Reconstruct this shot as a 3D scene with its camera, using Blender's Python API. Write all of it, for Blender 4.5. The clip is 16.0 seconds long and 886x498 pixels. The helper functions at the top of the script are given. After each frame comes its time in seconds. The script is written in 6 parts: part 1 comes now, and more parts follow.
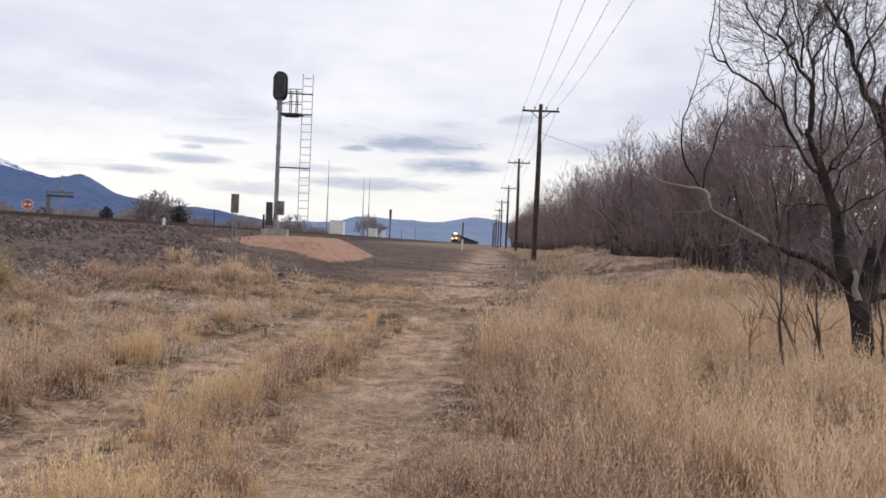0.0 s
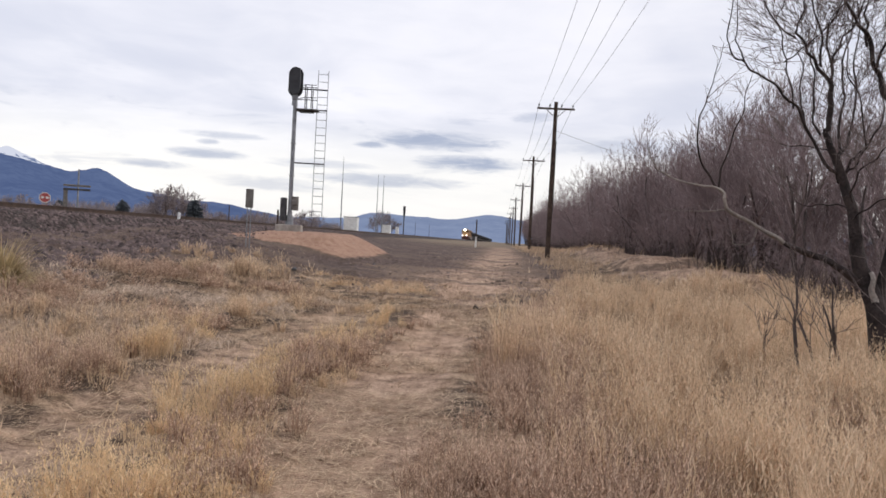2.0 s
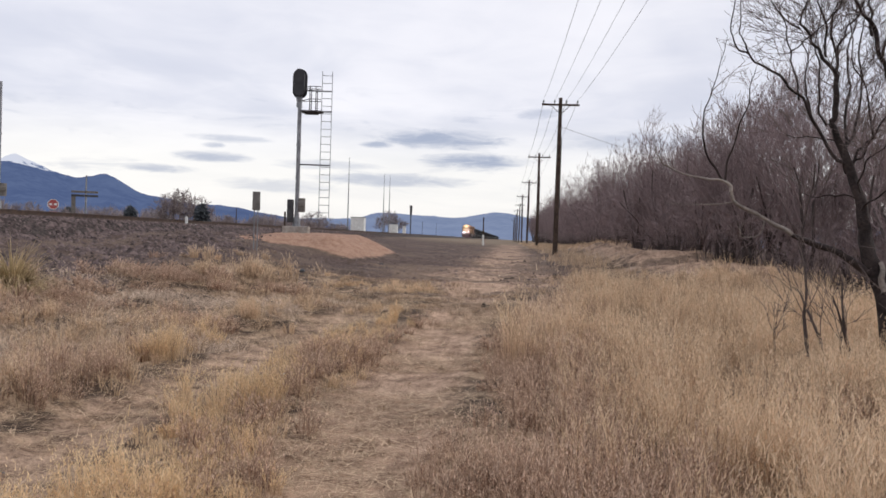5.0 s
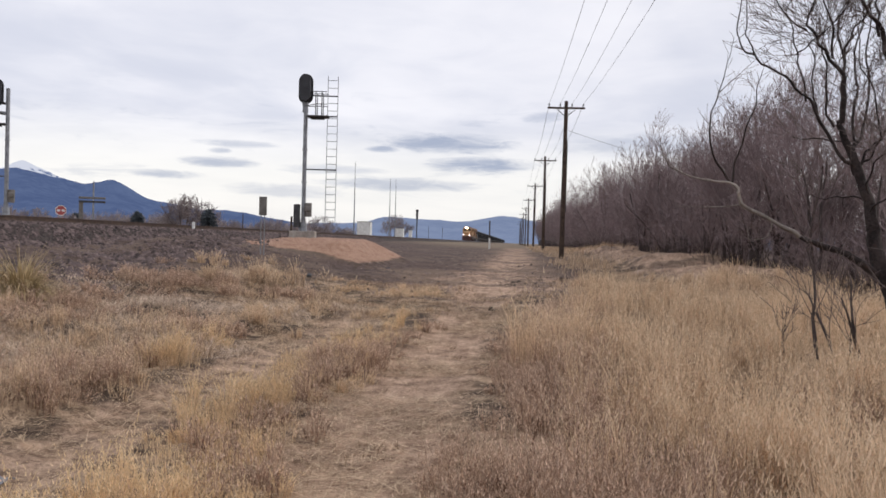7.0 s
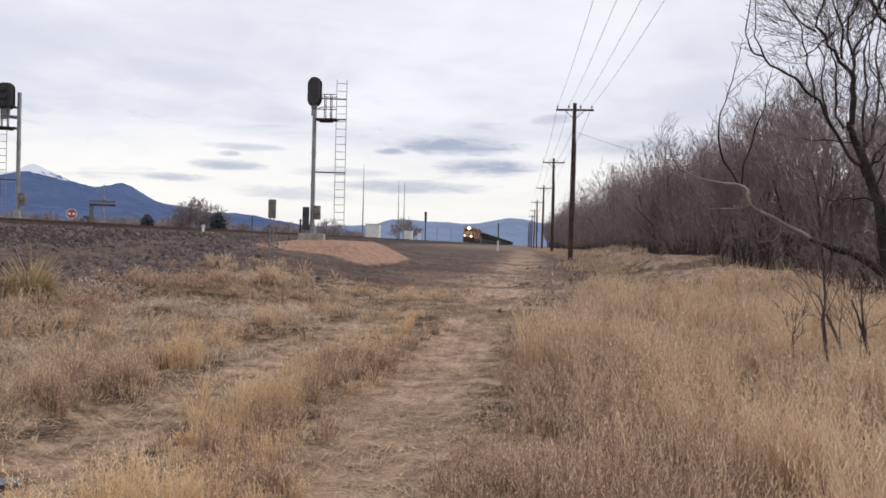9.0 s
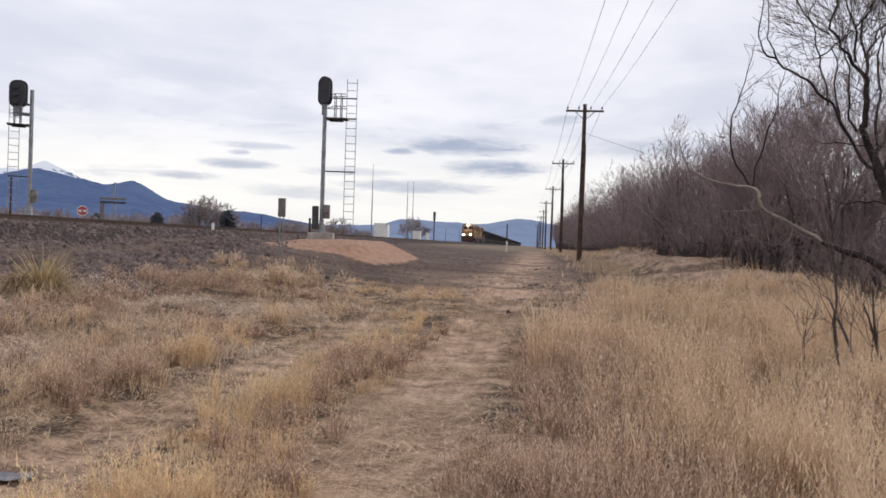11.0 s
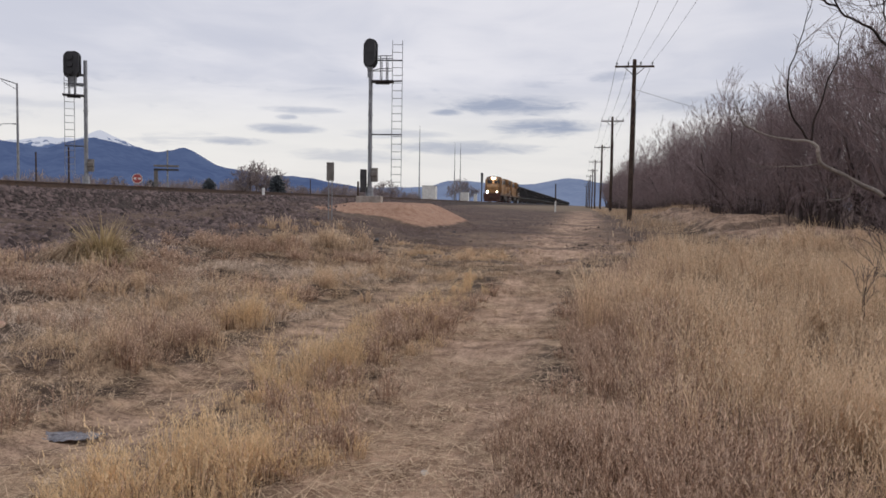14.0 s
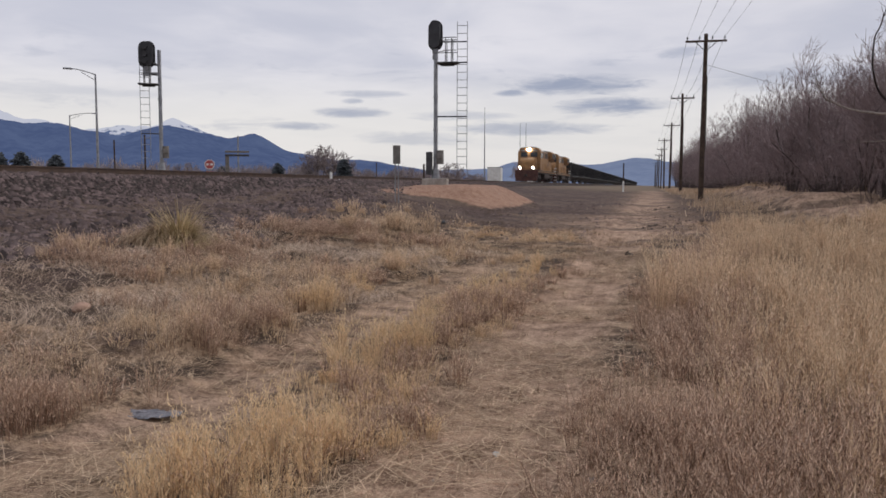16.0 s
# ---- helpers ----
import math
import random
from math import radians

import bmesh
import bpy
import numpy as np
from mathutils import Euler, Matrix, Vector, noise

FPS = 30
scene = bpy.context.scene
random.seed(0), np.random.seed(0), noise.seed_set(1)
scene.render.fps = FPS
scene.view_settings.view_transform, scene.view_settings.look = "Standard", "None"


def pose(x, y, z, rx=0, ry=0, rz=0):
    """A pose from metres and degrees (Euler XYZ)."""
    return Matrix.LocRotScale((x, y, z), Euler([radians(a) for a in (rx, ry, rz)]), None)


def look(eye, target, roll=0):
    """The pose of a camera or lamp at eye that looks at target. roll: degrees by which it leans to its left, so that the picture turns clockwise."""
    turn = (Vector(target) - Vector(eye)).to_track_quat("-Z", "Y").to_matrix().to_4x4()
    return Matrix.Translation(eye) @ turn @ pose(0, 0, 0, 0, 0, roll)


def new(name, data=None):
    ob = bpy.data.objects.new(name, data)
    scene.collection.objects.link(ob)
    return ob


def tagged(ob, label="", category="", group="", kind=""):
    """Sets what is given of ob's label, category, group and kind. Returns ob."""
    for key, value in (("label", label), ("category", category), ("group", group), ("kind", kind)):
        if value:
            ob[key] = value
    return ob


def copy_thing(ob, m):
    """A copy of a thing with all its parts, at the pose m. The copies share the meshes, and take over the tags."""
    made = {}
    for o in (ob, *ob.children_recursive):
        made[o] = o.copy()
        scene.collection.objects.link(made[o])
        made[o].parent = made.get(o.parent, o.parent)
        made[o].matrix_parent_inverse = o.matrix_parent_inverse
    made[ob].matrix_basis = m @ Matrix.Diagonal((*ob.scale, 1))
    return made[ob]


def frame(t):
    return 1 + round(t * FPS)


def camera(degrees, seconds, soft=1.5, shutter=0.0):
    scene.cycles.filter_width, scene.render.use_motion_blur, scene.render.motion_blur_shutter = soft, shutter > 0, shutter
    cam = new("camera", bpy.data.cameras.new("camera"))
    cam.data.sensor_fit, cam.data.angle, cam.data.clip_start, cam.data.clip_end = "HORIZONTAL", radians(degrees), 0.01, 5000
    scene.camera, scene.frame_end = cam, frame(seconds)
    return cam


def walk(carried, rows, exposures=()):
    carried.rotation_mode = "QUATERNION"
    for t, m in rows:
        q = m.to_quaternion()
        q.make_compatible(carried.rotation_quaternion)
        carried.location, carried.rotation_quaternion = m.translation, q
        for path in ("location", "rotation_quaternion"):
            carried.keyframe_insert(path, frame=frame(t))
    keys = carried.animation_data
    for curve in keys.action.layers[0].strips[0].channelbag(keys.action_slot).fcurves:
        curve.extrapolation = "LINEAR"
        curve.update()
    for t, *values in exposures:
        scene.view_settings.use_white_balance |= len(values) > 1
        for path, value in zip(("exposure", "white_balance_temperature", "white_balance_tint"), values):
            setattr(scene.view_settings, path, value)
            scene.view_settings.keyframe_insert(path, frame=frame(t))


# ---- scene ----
# ---- camera and its path ----
EYE = 1.6
cam = camera(58.3, 16.0, soft=1.65)
PATH = [
    (0, pose(0.012, 0.005, 1.602, 89.57, -2.38, 3.19)),
    (0.5, pose(0.017, 0.000, 1.604, 89.26, -3.15, 2.86)),
    (1, pose(0.010, -0.002, 1.602, 89.49, -3.07, 3.20)),
    (1.5, pose(0.009, 0.001, 1.604, 89.56, -3.27, 3.70)),
    (2, pose(0.016, 0.017, 1.595, 89.32, -2.98, 4.17)),
    (2.5, pose(0.020, 0.003, 1.601, 89.24, -2.73, 4.44)),
    (3, pose(0.023, 0.011, 1.599, 88.98, -2.47, 4.54)),
    (3.5, pose(0.023, 0.004, 1.596, 88.75, -2.18, 4.58)),
    (6, pose(0.014, 0.014, 1.602, 89.45, -1.60, 4.88)),
    (6.5, pose(0.009, 0.012, 1.599, 89.46, -1.49, 5.05)),
    (7, pose(0.012, 0.011, 1.599, 89.46, -1.49, 5.14)),
    (7.5, pose(0.014, 0.012, 1.599, 89.38, -1.43, 5.20)),
    (8, pose(0.012, 0.001, 1.603, 89.55, -1.35, 5.28)),
    (8.5, pose(0.011, -0.002, 1.602, 89.60, -1.38, 5.47)),
    (9, pose(0.012, -0.009, 1.601, 89.61, -1.38, 5.76)),
    (9.5, pose(0.007, -0.017, 1.604, 89.66, -1.35, 6.25)),
    (11.8, pose(-0.016, -0.021, 1.598, 89.48, -2.50, 6.86)),
    (12, pose(-0.018, -0.024, 1.601, 89.22, -2.31, 7.97)),
    (12.5, pose(-0.011, 0.014, 1.593, 88.71, -1.41, 10.07)),
    (13, pose(-0.021, 0.011, 1.599, 87.72, -1.32, 10.05)),
    (13.5, pose(-0.015, 0.015, 1.594, 87.24, -1.20, 10.22)),
    (14, pose(-0.013, -0.011, 1.605, 86.74, -0.90, 9.82)),
    (14.5, pose(-0.021, -0.020, 1.601, 87.00, -1.15, 10.80)),
    (15, pose(-0.024, -0.015, 1.601, 86.62, -0.88, 12.11)),
    (15.5, pose(-0.035, -0.008, 1.595, 86.14, -0.83, 12.70)),
    (16, pose(-0.046, -0.003, 1.602, 85.40, -0.17, 14.51)),
]
walk(cam, PATH, [(0, 0.26, 6500, 11), (3.5, 0.28, 6500, 11), (6, 0.20, 6500, 10.7), (9.5, 0.22, 6500, 10.7), (12.5, 0.25, 6500, 11), (13.5, 0.2, 6500, 11.5), (14, -0.04, 6500, 11.5), (14.5, 0.14, 6500, 11.5), (15, 0.18, 6500, 11.5), (15.5, 0.0, 6500, 12), (16, -0.13, 6500, 12.5)])

# ---- world and sun ----
world = bpy.data.worlds.new("world")
scene.world = world
world.use_nodes = True


class Nodes:
    """Short hand for node trees."""

    def __init__(self, tree):
        self.tree = tree
        tree.nodes.clear()

    def add(self, kind, **settings):
        node = self.tree.nodes.new(kind)
        for key, value in settings.items():
            setattr(node, key, value)
        return node

    def put(self, socket, value):
        if isinstance(value, bpy.types.NodeSocket):
            self.tree.links.new(value, socket)
        elif isinstance(value, (tuple, list)) and len(value) == 3 and socket.type == "RGBA":
            socket.default_value = (*value, 1)
        elif value is not None:
            socket.default_value = value

    def math(self, op, a, b=None, c=None, clamp=False):
        node = self.add("ShaderNodeMath", operation=op, use_clamp=clamp)
        for i, v in enumerate((a, b, c)):
            self.put(node.inputs[i], v)
        return node.outputs[0]

    def mix(self, fac, a, b, blend="MIX"):
        node = self.add("ShaderNodeMix", data_type="RGBA", blend_type=blend)
        self.put(node.inputs[0], fac), self.put(node.inputs[6], a), self.put(node.inputs[7], b)
        return node.outputs[2]

    def noise(self, vector, scale, detail=4.0, rough=0.55, distortion=0.0):
        node = self.add("ShaderNodeTexNoise")
        self.put(node.inputs["Vector"], vector), self.put(node.inputs["Scale"], scale)
        self.put(node.inputs["Detail"], detail), self.put(node.inputs["Roughness"], rough)
        self.put(node.inputs["Distortion"], distortion)
        return node.outputs["Fac"]

    def span(self, value, a, b, c=0.0, d=1.0):
        node = self.add("ShaderNodeMapRange", interpolation_type="SMOOTHSTEP")
        for i, v in enumerate((value, a, b, c, d)):
            self.put(node.inputs[i], v)
        return node.outputs[0]

    def xyz(self, x, y, z):
        node = self.add("ShaderNodeCombineXYZ")
        for i, v in enumerate((x, y, z)):
            self.put(node.inputs[i], v)
        return node.outputs[0]

    def split(self, v):
        node = self.add("ShaderNodeSeparateXYZ")
        self.put(node.inputs[0], v)
        return node.outputs


SUN_UP, SUN_TURN = radians(34), radians(-60)


def make_sky():
    n = Nodes(world.node_tree)
    way = n.add("ShaderNodeTexCoord").outputs["Generated"]
    x, y, z = n.split(way)
    az = n.math("MULTIPLY", n.math("ARCTAN2", x, y), 57.2958)
    el = n.math("MULTIPLY", n.math("ARCSINE", z), 57.2958)
    sky = n.add("ShaderNodeTexSky", sky_type="NISHITA", sun_disc=False, sun_elevation=SUN_UP, sun_rotation=SUN_TURN)
    blue = n.mix(1.0, sky.outputs[0], (0.1, 0.1, 0.1), "MULTIPLY")
    # the high sheet of cloud, seen in perspective
    lift = n.math("ADD", n.math("MAXIMUM", z, 0.0), 0.10)
    sheet = n.xyz(n.math("DIVIDE", x, lift), n.math("DIVIDE", y, lift), 0.0)
    broad = n.noise(sheet, 0.55, 5.0, 0.5, 0.4)
    fine = n.noise(sheet, 2.2, 6.0, 0.55, 0.6)
    both = n.math("ADD", n.math("MULTIPLY", broad, 0.8), n.math("MULTIPLY", fine, 0.2))
    cloud = n.mix(n.span(both, 0.36, 0.62), (0.605, 0.625, 0.715), (0.84, 0.835, 0.88))
    glow = n.math("MULTIPLY", n.span(el, 9.0, 4.0), 0.75)
    cloud = n.mix(glow, cloud, (0.865, 0.852, 0.815))
    # flat grey cloud banks low over the hills
    streak = n.xyz(n.math("MULTIPLY", az, 0.12), n.math("MULTIPLY", el, 0.62), 0.0)
    frayed = n.noise(streak, 1.3, 6.0, 0.6, 0.5)
    band = n.math("MULTIPLY", n.span(el, 2.2, 4.0), n.span(el, 12.0, 7.5))
    loose = n.math("MULTIPLY", n.math("MULTIPLY", n.span(frayed, 0.54, 0.72), band), 0.35)
    total = loose
    banks = [(-5.0, 7.0, 4.8, 0.7, 1.0), (-2.6, 5.5, 3.7, 0.62, 1.0), (-9.6, 6.5, 1.3, 0.25, 0.9), (-13.5, 4.9, 3.5, 0.35, 0.45),
             (-8.5, 4.0, 5.5, 0.5, 0.7), (-19.7, 6.4, 2.6, 0.3, 0.6), (-21.1, 5.1, 2.6, 0.38, 0.8), (-21.0, 5.9, 0.8, 0.2, 0.7),
             (-24.6, 4.1, 2.6, 0.3, 0.75), (-16.5, 3.3, 4.0, 0.5, 0.45), (1.85, 8.95, 1.5, 0.4, 0.6), (9.0, 7.0, 6.0, 0.8, 0.5),
             (-40.0, 6.0, 6.0, 0.4, 0.3), (30.0, 6.5, 9.0, 0.8, 0.6), (70.0, 7.0, 9.0, 0.8, 0.6), (-90.0, 7.0, 9.0, 0.8, 0.6)]
    rag = n.math("MULTIPLY", n.math("SUBTRACT", n.noise(streak, 3.0, 7.0, 0.62, 0.8), 0.5), 2.6)
    for a0, e0, wide, high, deep in banks:
        u = n.math("DIVIDE", n.math("SUBTRACT", az, a0), wide)
        v = n.math("DIVIDE", n.math("SUBTRACT", el, e0), high)
        d = n.math("ADD", n.math("MULTIPLY", u, u), n.math("MULTIPLY", v, v))
        m = n.math("MULTIPLY", n.span(n.math("ADD", d, rag), 1.5, -0.2), deep)
        total = n.math("MAXIMUM", total, m)
    cloud = n.mix(total, cloud, (0.35, 0.395, 0.515))
    out = n.mix(0.93, blue, cloud)
    under = n.mix(n.span(el, -0.5, -4.0), out, (0.30, 0.27, 0.24))
    back = n.add("ShaderNodeBackground")
    n.put(back.inputs[0], under), n.put(back.inputs[1], 1.0)
    n.put(n.add("ShaderNodeOutputWorld").inputs[0], back.outputs[0])


make_sky()
sun = new("sun", bpy.data.lights.new("sun", "SUN"))
sun.data.energy, sun.data.angle, sun.data.color = 1.2, radians(20), (1.0, 0.95, 0.88)
sun.matrix_world = look((0, 0, 50), (50 * math.sin(-SUN_TURN) * -1, -50 * math.cos(SUN_TURN), 50 - 50 * math.tan(SUN_UP)))

# ---- materials ----


def material(name, dark, light, scale=8.0, rough=0.8, metal=0.0, bump=0.2, island=0.0, stain=None, fine=None, per_object=0.0, thin=0.0):
    """A surface whose colour wanders between two shades at two scales, with fine relief."""
    m = bpy.data.materials.new(name)
    m.use_nodes = True
    n = Nodes(m.node_tree)
    where = n.add("ShaderNodeTexCoord").outputs["Object"]
    coarse = n.noise(where, scale, 3.0, 0.6)
    grain = n.noise(where, fine or scale * 9, 3.0, 0.6)
    fac = n.span(n.math("ADD", n.math("MULTIPLY", coarse, 0.6), n.math("MULTIPLY", grain, 0.4)), 0.36, 0.64)
    if island:
        pick = n.add("ShaderNodeNewGeometry").outputs["Random Per Island"]
        fac = n.math("ADD", n.math("MULTIPLY", fac, 1 - island), n.math("MULTIPLY", pick, island))
    if per_object:
        pick = n.add("ShaderNodeObjectInfo").outputs["Random"]
        fac = n.math("ADD", n.math("MULTIPLY", fac, 1 - per_object), n.math("MULTIPLY", pick, per_object))
    colour = n.mix(fac, dark, light)
    if stain:
        colour = n.mix(n.math("MULTIPLY", n.span(n.noise(where, scale * 0.35, 5.0, 0.65), 0.52, 0.68), 0.8), colour, stain)
    s = n.add("ShaderNodeBsdfPrincipled")
    n.put(s.inputs["Base Color"], colour), n.put(s.inputs["Metallic"], metal)
    n.put(s.inputs["Roughness"], n.span(grain, 0.2, 0.8, max(0.05, rough - 0.1), min(1.0, rough + 0.1)))
    if rough > 0.75:
        n.put(s.inputs["Specular IOR Level"], 0.2)
    if bump:
        b = n.add("ShaderNodeBump")
        n.put(b.inputs["Strength"], bump), n.put(b.inputs["Distance"], 0.02), n.put(b.inputs["Height"], grain)
        n.put(s.inputs["Normal"], b.outputs[0])
    last = s.outputs[0]
    if thin:
        t, both = n.add("ShaderNodeBsdfTranslucent"), n.add("ShaderNodeMixShader")
        n.put(t.inputs[0], colour)
        n.put(both.inputs[0], thin), n.put(both.inputs[1], last), n.put(both.inputs[2], t.outputs[0])
        last = both.outputs[0]
    n.put(n.add("ShaderNodeOutputMaterial").inputs[0], last)
    return m


def glowing(name, colour, strength):
    m = bpy.data.materials.new(name)
    m.use_nodes = True
    n = Nodes(m.node_tree)
    e = n.add("ShaderNodeEmission")
    n.put(e.inputs[0], colour), n.put(e.inputs[1], strength)
    n.put(n.add("ShaderNodeOutputMaterial").inputs[0], e.outputs[0])
    return m


M = {
    "bark": material("bark", (0.017, 0.0135, 0.0135), (0.062, 0.048, 0.045), 3.0, 0.9, bump=0.8),
    "pale_bark": material("pale_bark", (0.17, 0.145, 0.13), (0.36, 0.32, 0.29), 3.0, 0.9, bump=0.6),
    "twig": material("twig", (0.085, 0.066, 0.064), (0.22, 0.175, 0.165), 2.0, 0.9, bump=0.0, island=0.6),
    "far_twig": material("far_twig", (0.155, 0.117, 0.118), (0.335, 0.26, 0.26), 0.6, 0.9, 0.0, 0.0, island=0.25, per_object=0.5),
    # conifer green greyed towards blue: distance haze put into the colour
    "hazy_evergreen": material("hazy_evergreen", (0.06, 0.07, 0.082), (0.105, 0.118, 0.128), 1.0, 0.9, 0.0, 0.0, island=0.6),
    "pole_wood": material("pole_wood", (0.035, 0.025, 0.02), (0.10, 0.07, 0.055), 5.0, 0.85, bump=0.6),
    "galvanized": material("galvanized", (0.19, 0.195, 0.21), (0.32, 0.33, 0.35), 4.0, 0.55, 0.6, 0.1),
    "signal_black": material("signal_black", (0.012, 0.012, 0.016), (0.03, 0.03, 0.036), 5.0, 0.55, 0.0, 0.1),
    "dark_steel": material("dark_steel", (0.03, 0.03, 0.035), (0.075, 0.075, 0.08), 5.0, 0.6, 0.3, 0.2),
    "sign_back": material("sign_back", (0.12, 0.11, 0.10), (0.20, 0.185, 0.17), 5.0, 0.6, 0.3, 0.1),
    "white_paint": material("white_paint", (0.60, 0.60, 0.58), (0.78, 0.78, 0.76), 3.0, 0.6, 0.0, 0.1, stain=(0.45, 0.42, 0.38)),
    "concrete": material("concrete", (0.30, 0.27, 0.24), (0.44, 0.41, 0.37), 4.0, 0.9, 0.0, 0.4, stain=(0.22, 0.19, 0.17)),
    "rail": material("rail", (0.055, 0.035, 0.028), (0.11, 0.07, 0.05), 4.0, 0.7, 0.3, 0.3),
    "tie": material("tie", (0.035, 0.027, 0.022), (0.09, 0.07, 0.058), 5.0, 0.9, 0.0, 0.5, per_object=0.4),
    "stone": material("stone", (0.0215, 0.0164, 0.016), (0.205, 0.153, 0.145), 1.5, 0.9, 0.0, 0.3, island=0.85),
    "ballast": material("ballast", (0.018, 0.014, 0.013), (0.10, 0.079, 0.073), 9.0, 0.95, 0.0, 1.0),
    "pale_stone": material("pale_stone", (0.24, 0.19, 0.16), (0.48, 0.40, 0.34), 3.0, 0.9, 0.0, 0.4, island=0.5),
    "red_stone": material("red_stone", (0.27, 0.16, 0.115), (0.46, 0.31, 0.235), 3.0, 0.9, 0.0, 0.4, island=0.5),
    "tall_grass": material("tall_grass", (0.29, 0.195, 0.125), (0.84, 0.635, 0.44), 0.5, 0.8, 0.0, 0.0, island=0.85, thin=0.4),
    "golden_grass": material("golden_grass", (0.40, 0.275, 0.165), (0.86, 0.67, 0.46), 0.6, 0.8, 0.0, 0.0, island=0.7, thin=0.4),
    "dull_grass": material("dull_grass", (0.17, 0.117, 0.083), (0.62, 0.465, 0.33), 0.5, 0.85, 0.0, 0.0, island=0.75, thin=0.35),
    "weed": material("weed", (0.12, 0.069, 0.05), (0.54, 0.365, 0.26), 0.7, 0.9, 0.0, 0.0, island=0.8, thin=0.3),
    "yucca": material("yucca", (0.20, 0.15, 0.07), (0.70, 0.55, 0.32), 1.0, 0.7, 0.0, 0.0, island=0.85, thin=0.3),
    "straw": material("straw", (0.20, 0.13, 0.085), (0.86, 0.67, 0.47), 0.8, 0.85, 0.0, 0.0, island=0.85, thin=0.2),
    "paper": material("paper", (0.42, 0.40, 0.37), (0.60, 0.58, 0.55), 6.0, 0.8, 0.0, 0.2),
    "litter": material("litter", (0.02, 0.02, 0.026), (0.26, 0.255, 0.28), 9.0, 0.5, 0.0, 0.4, island=0.6),
    "loco_yellow": material("loco_yellow", (0.19, 0.098, 0.04), (0.34, 0.18, 0.062), 1.6, 0.6, 0.0, 0.1, stain=(0.085, 0.05, 0.035)),
    "loco_grey": material("loco_grey", (0.06, 0.055, 0.052), (0.14, 0.13, 0.125), 1.0, 0.6, 0.0, 0.1),
    "loco_dark": material("loco_dark", (0.02, 0.016, 0.015), (0.06, 0.045, 0.04), 2.0, 0.7, 0.2, 0.2),
    "loco_red": material("loco_red", (0.30, 0.03, 0.02), (0.42, 0.06, 0.04), 2.0, 0.5),
    "window_glass": material("window_glass", (0.010, 0.012, 0.014), (0.02, 0.022, 0.025), 2.0, 0.12, 0.0, 0.0),
    "car_black": material("car_black", (0.010, 0.010, 0.012), (0.030, 0.028, 0.030), 0.8, 0.6, 0.1, 0.1, per_object=0.4),
    "coal": material("coal", (0.006, 0.006, 0.007), (0.02, 0.02, 0.022), 3.0, 0.7, 0.0, 0.8),
    "red_sign": material("red_sign", (0.30, 0.05, 0.05), (0.40, 0.085, 0.08), 3.0, 0.6),
    "wire": material("wire", (0.16, 0.16, 0.17), (0.28, 0.28, 0.29), 2.0, 0.5, 0.3, 0.0),
    "insulator": material("insulator", (0.05, 0.06, 0.06), (0.12, 0.13, 0.13), 4.0, 0.3, 0.0, 0.0),
    "building": material("building", (0.20, 0.18, 0.17), (0.32, 0.29, 0.27), 0.5, 0.9, 0.0, 0.1),
    "roof": material("roof", (0.10, 0.09, 0.09), (0.18, 0.16, 0.15), 0.5, 0.9, 0.0, 0.1),
    "far_bark": material("far_bark", (0.05, 0.04, 0.038), (0.13, 0.105, 0.10), 1.0, 0.9, bump=0.3),
    "seed_head": material("seed_head", (0.54, 0.39, 0.255), (0.93, 0.735, 0.525), 0.6, 0.85, 0.0, 0.0, island=0.75, thin=0.4),
    "weed_head": material("weed_head", (0.26, 0.172, 0.13), (0.93, 0.70, 0.525), 0.6, 0.85, 0.0, 0.0, island=0.8, thin=0.35),
    "soil": material("soil", (0.045, 0.033, 0.026), (0.13, 0.095, 0.073), 4.0, 0.95, 0.0, 0.5, island=0.6),
    # twigs beyond the track, paled in colour to stand for distance haze
    "hazy_twig": material("hazy_twig", (0.17, 0.14, 0.14), (0.33, 0.28, 0.275), 0.6, 0.9, 0.0, 0.0, island=0.4, per_object=0.35),
    "golden_head": material("golden_head", (0.60, 0.43, 0.25), (0.96, 0.745, 0.47), 0.6, 0.85, 0.0, 0.0, island=0.75, thin=0.4),
    "matted": material("matted", (0.13, 0.089, 0.064), (0.84, 0.655, 0.50), 0.8, 0.85, 0.0, 0.0, island=0.85, thin=0.2),
    "pilot_red": material("pilot_red", (0.05, 0.02, 0.016), (0.11, 0.045, 0.035), 2.0, 0.7, 0.1, 0.2),
    "clay": material("clay", (0.26, 0.185, 0.14), (0.50, 0.38, 0.29), 2.0, 0.95, 0.0, 0.4, island=0.5),
    "lamp_on": glowing("lamp_on", (1.0, 0.93, 0.80), 160.0),
    "lamp_off": material("lamp_off", (0.35, 0.34, 0.32), (0.5, 0.49, 0.46), 5.0, 0.2, 0.0, 0.0),
}


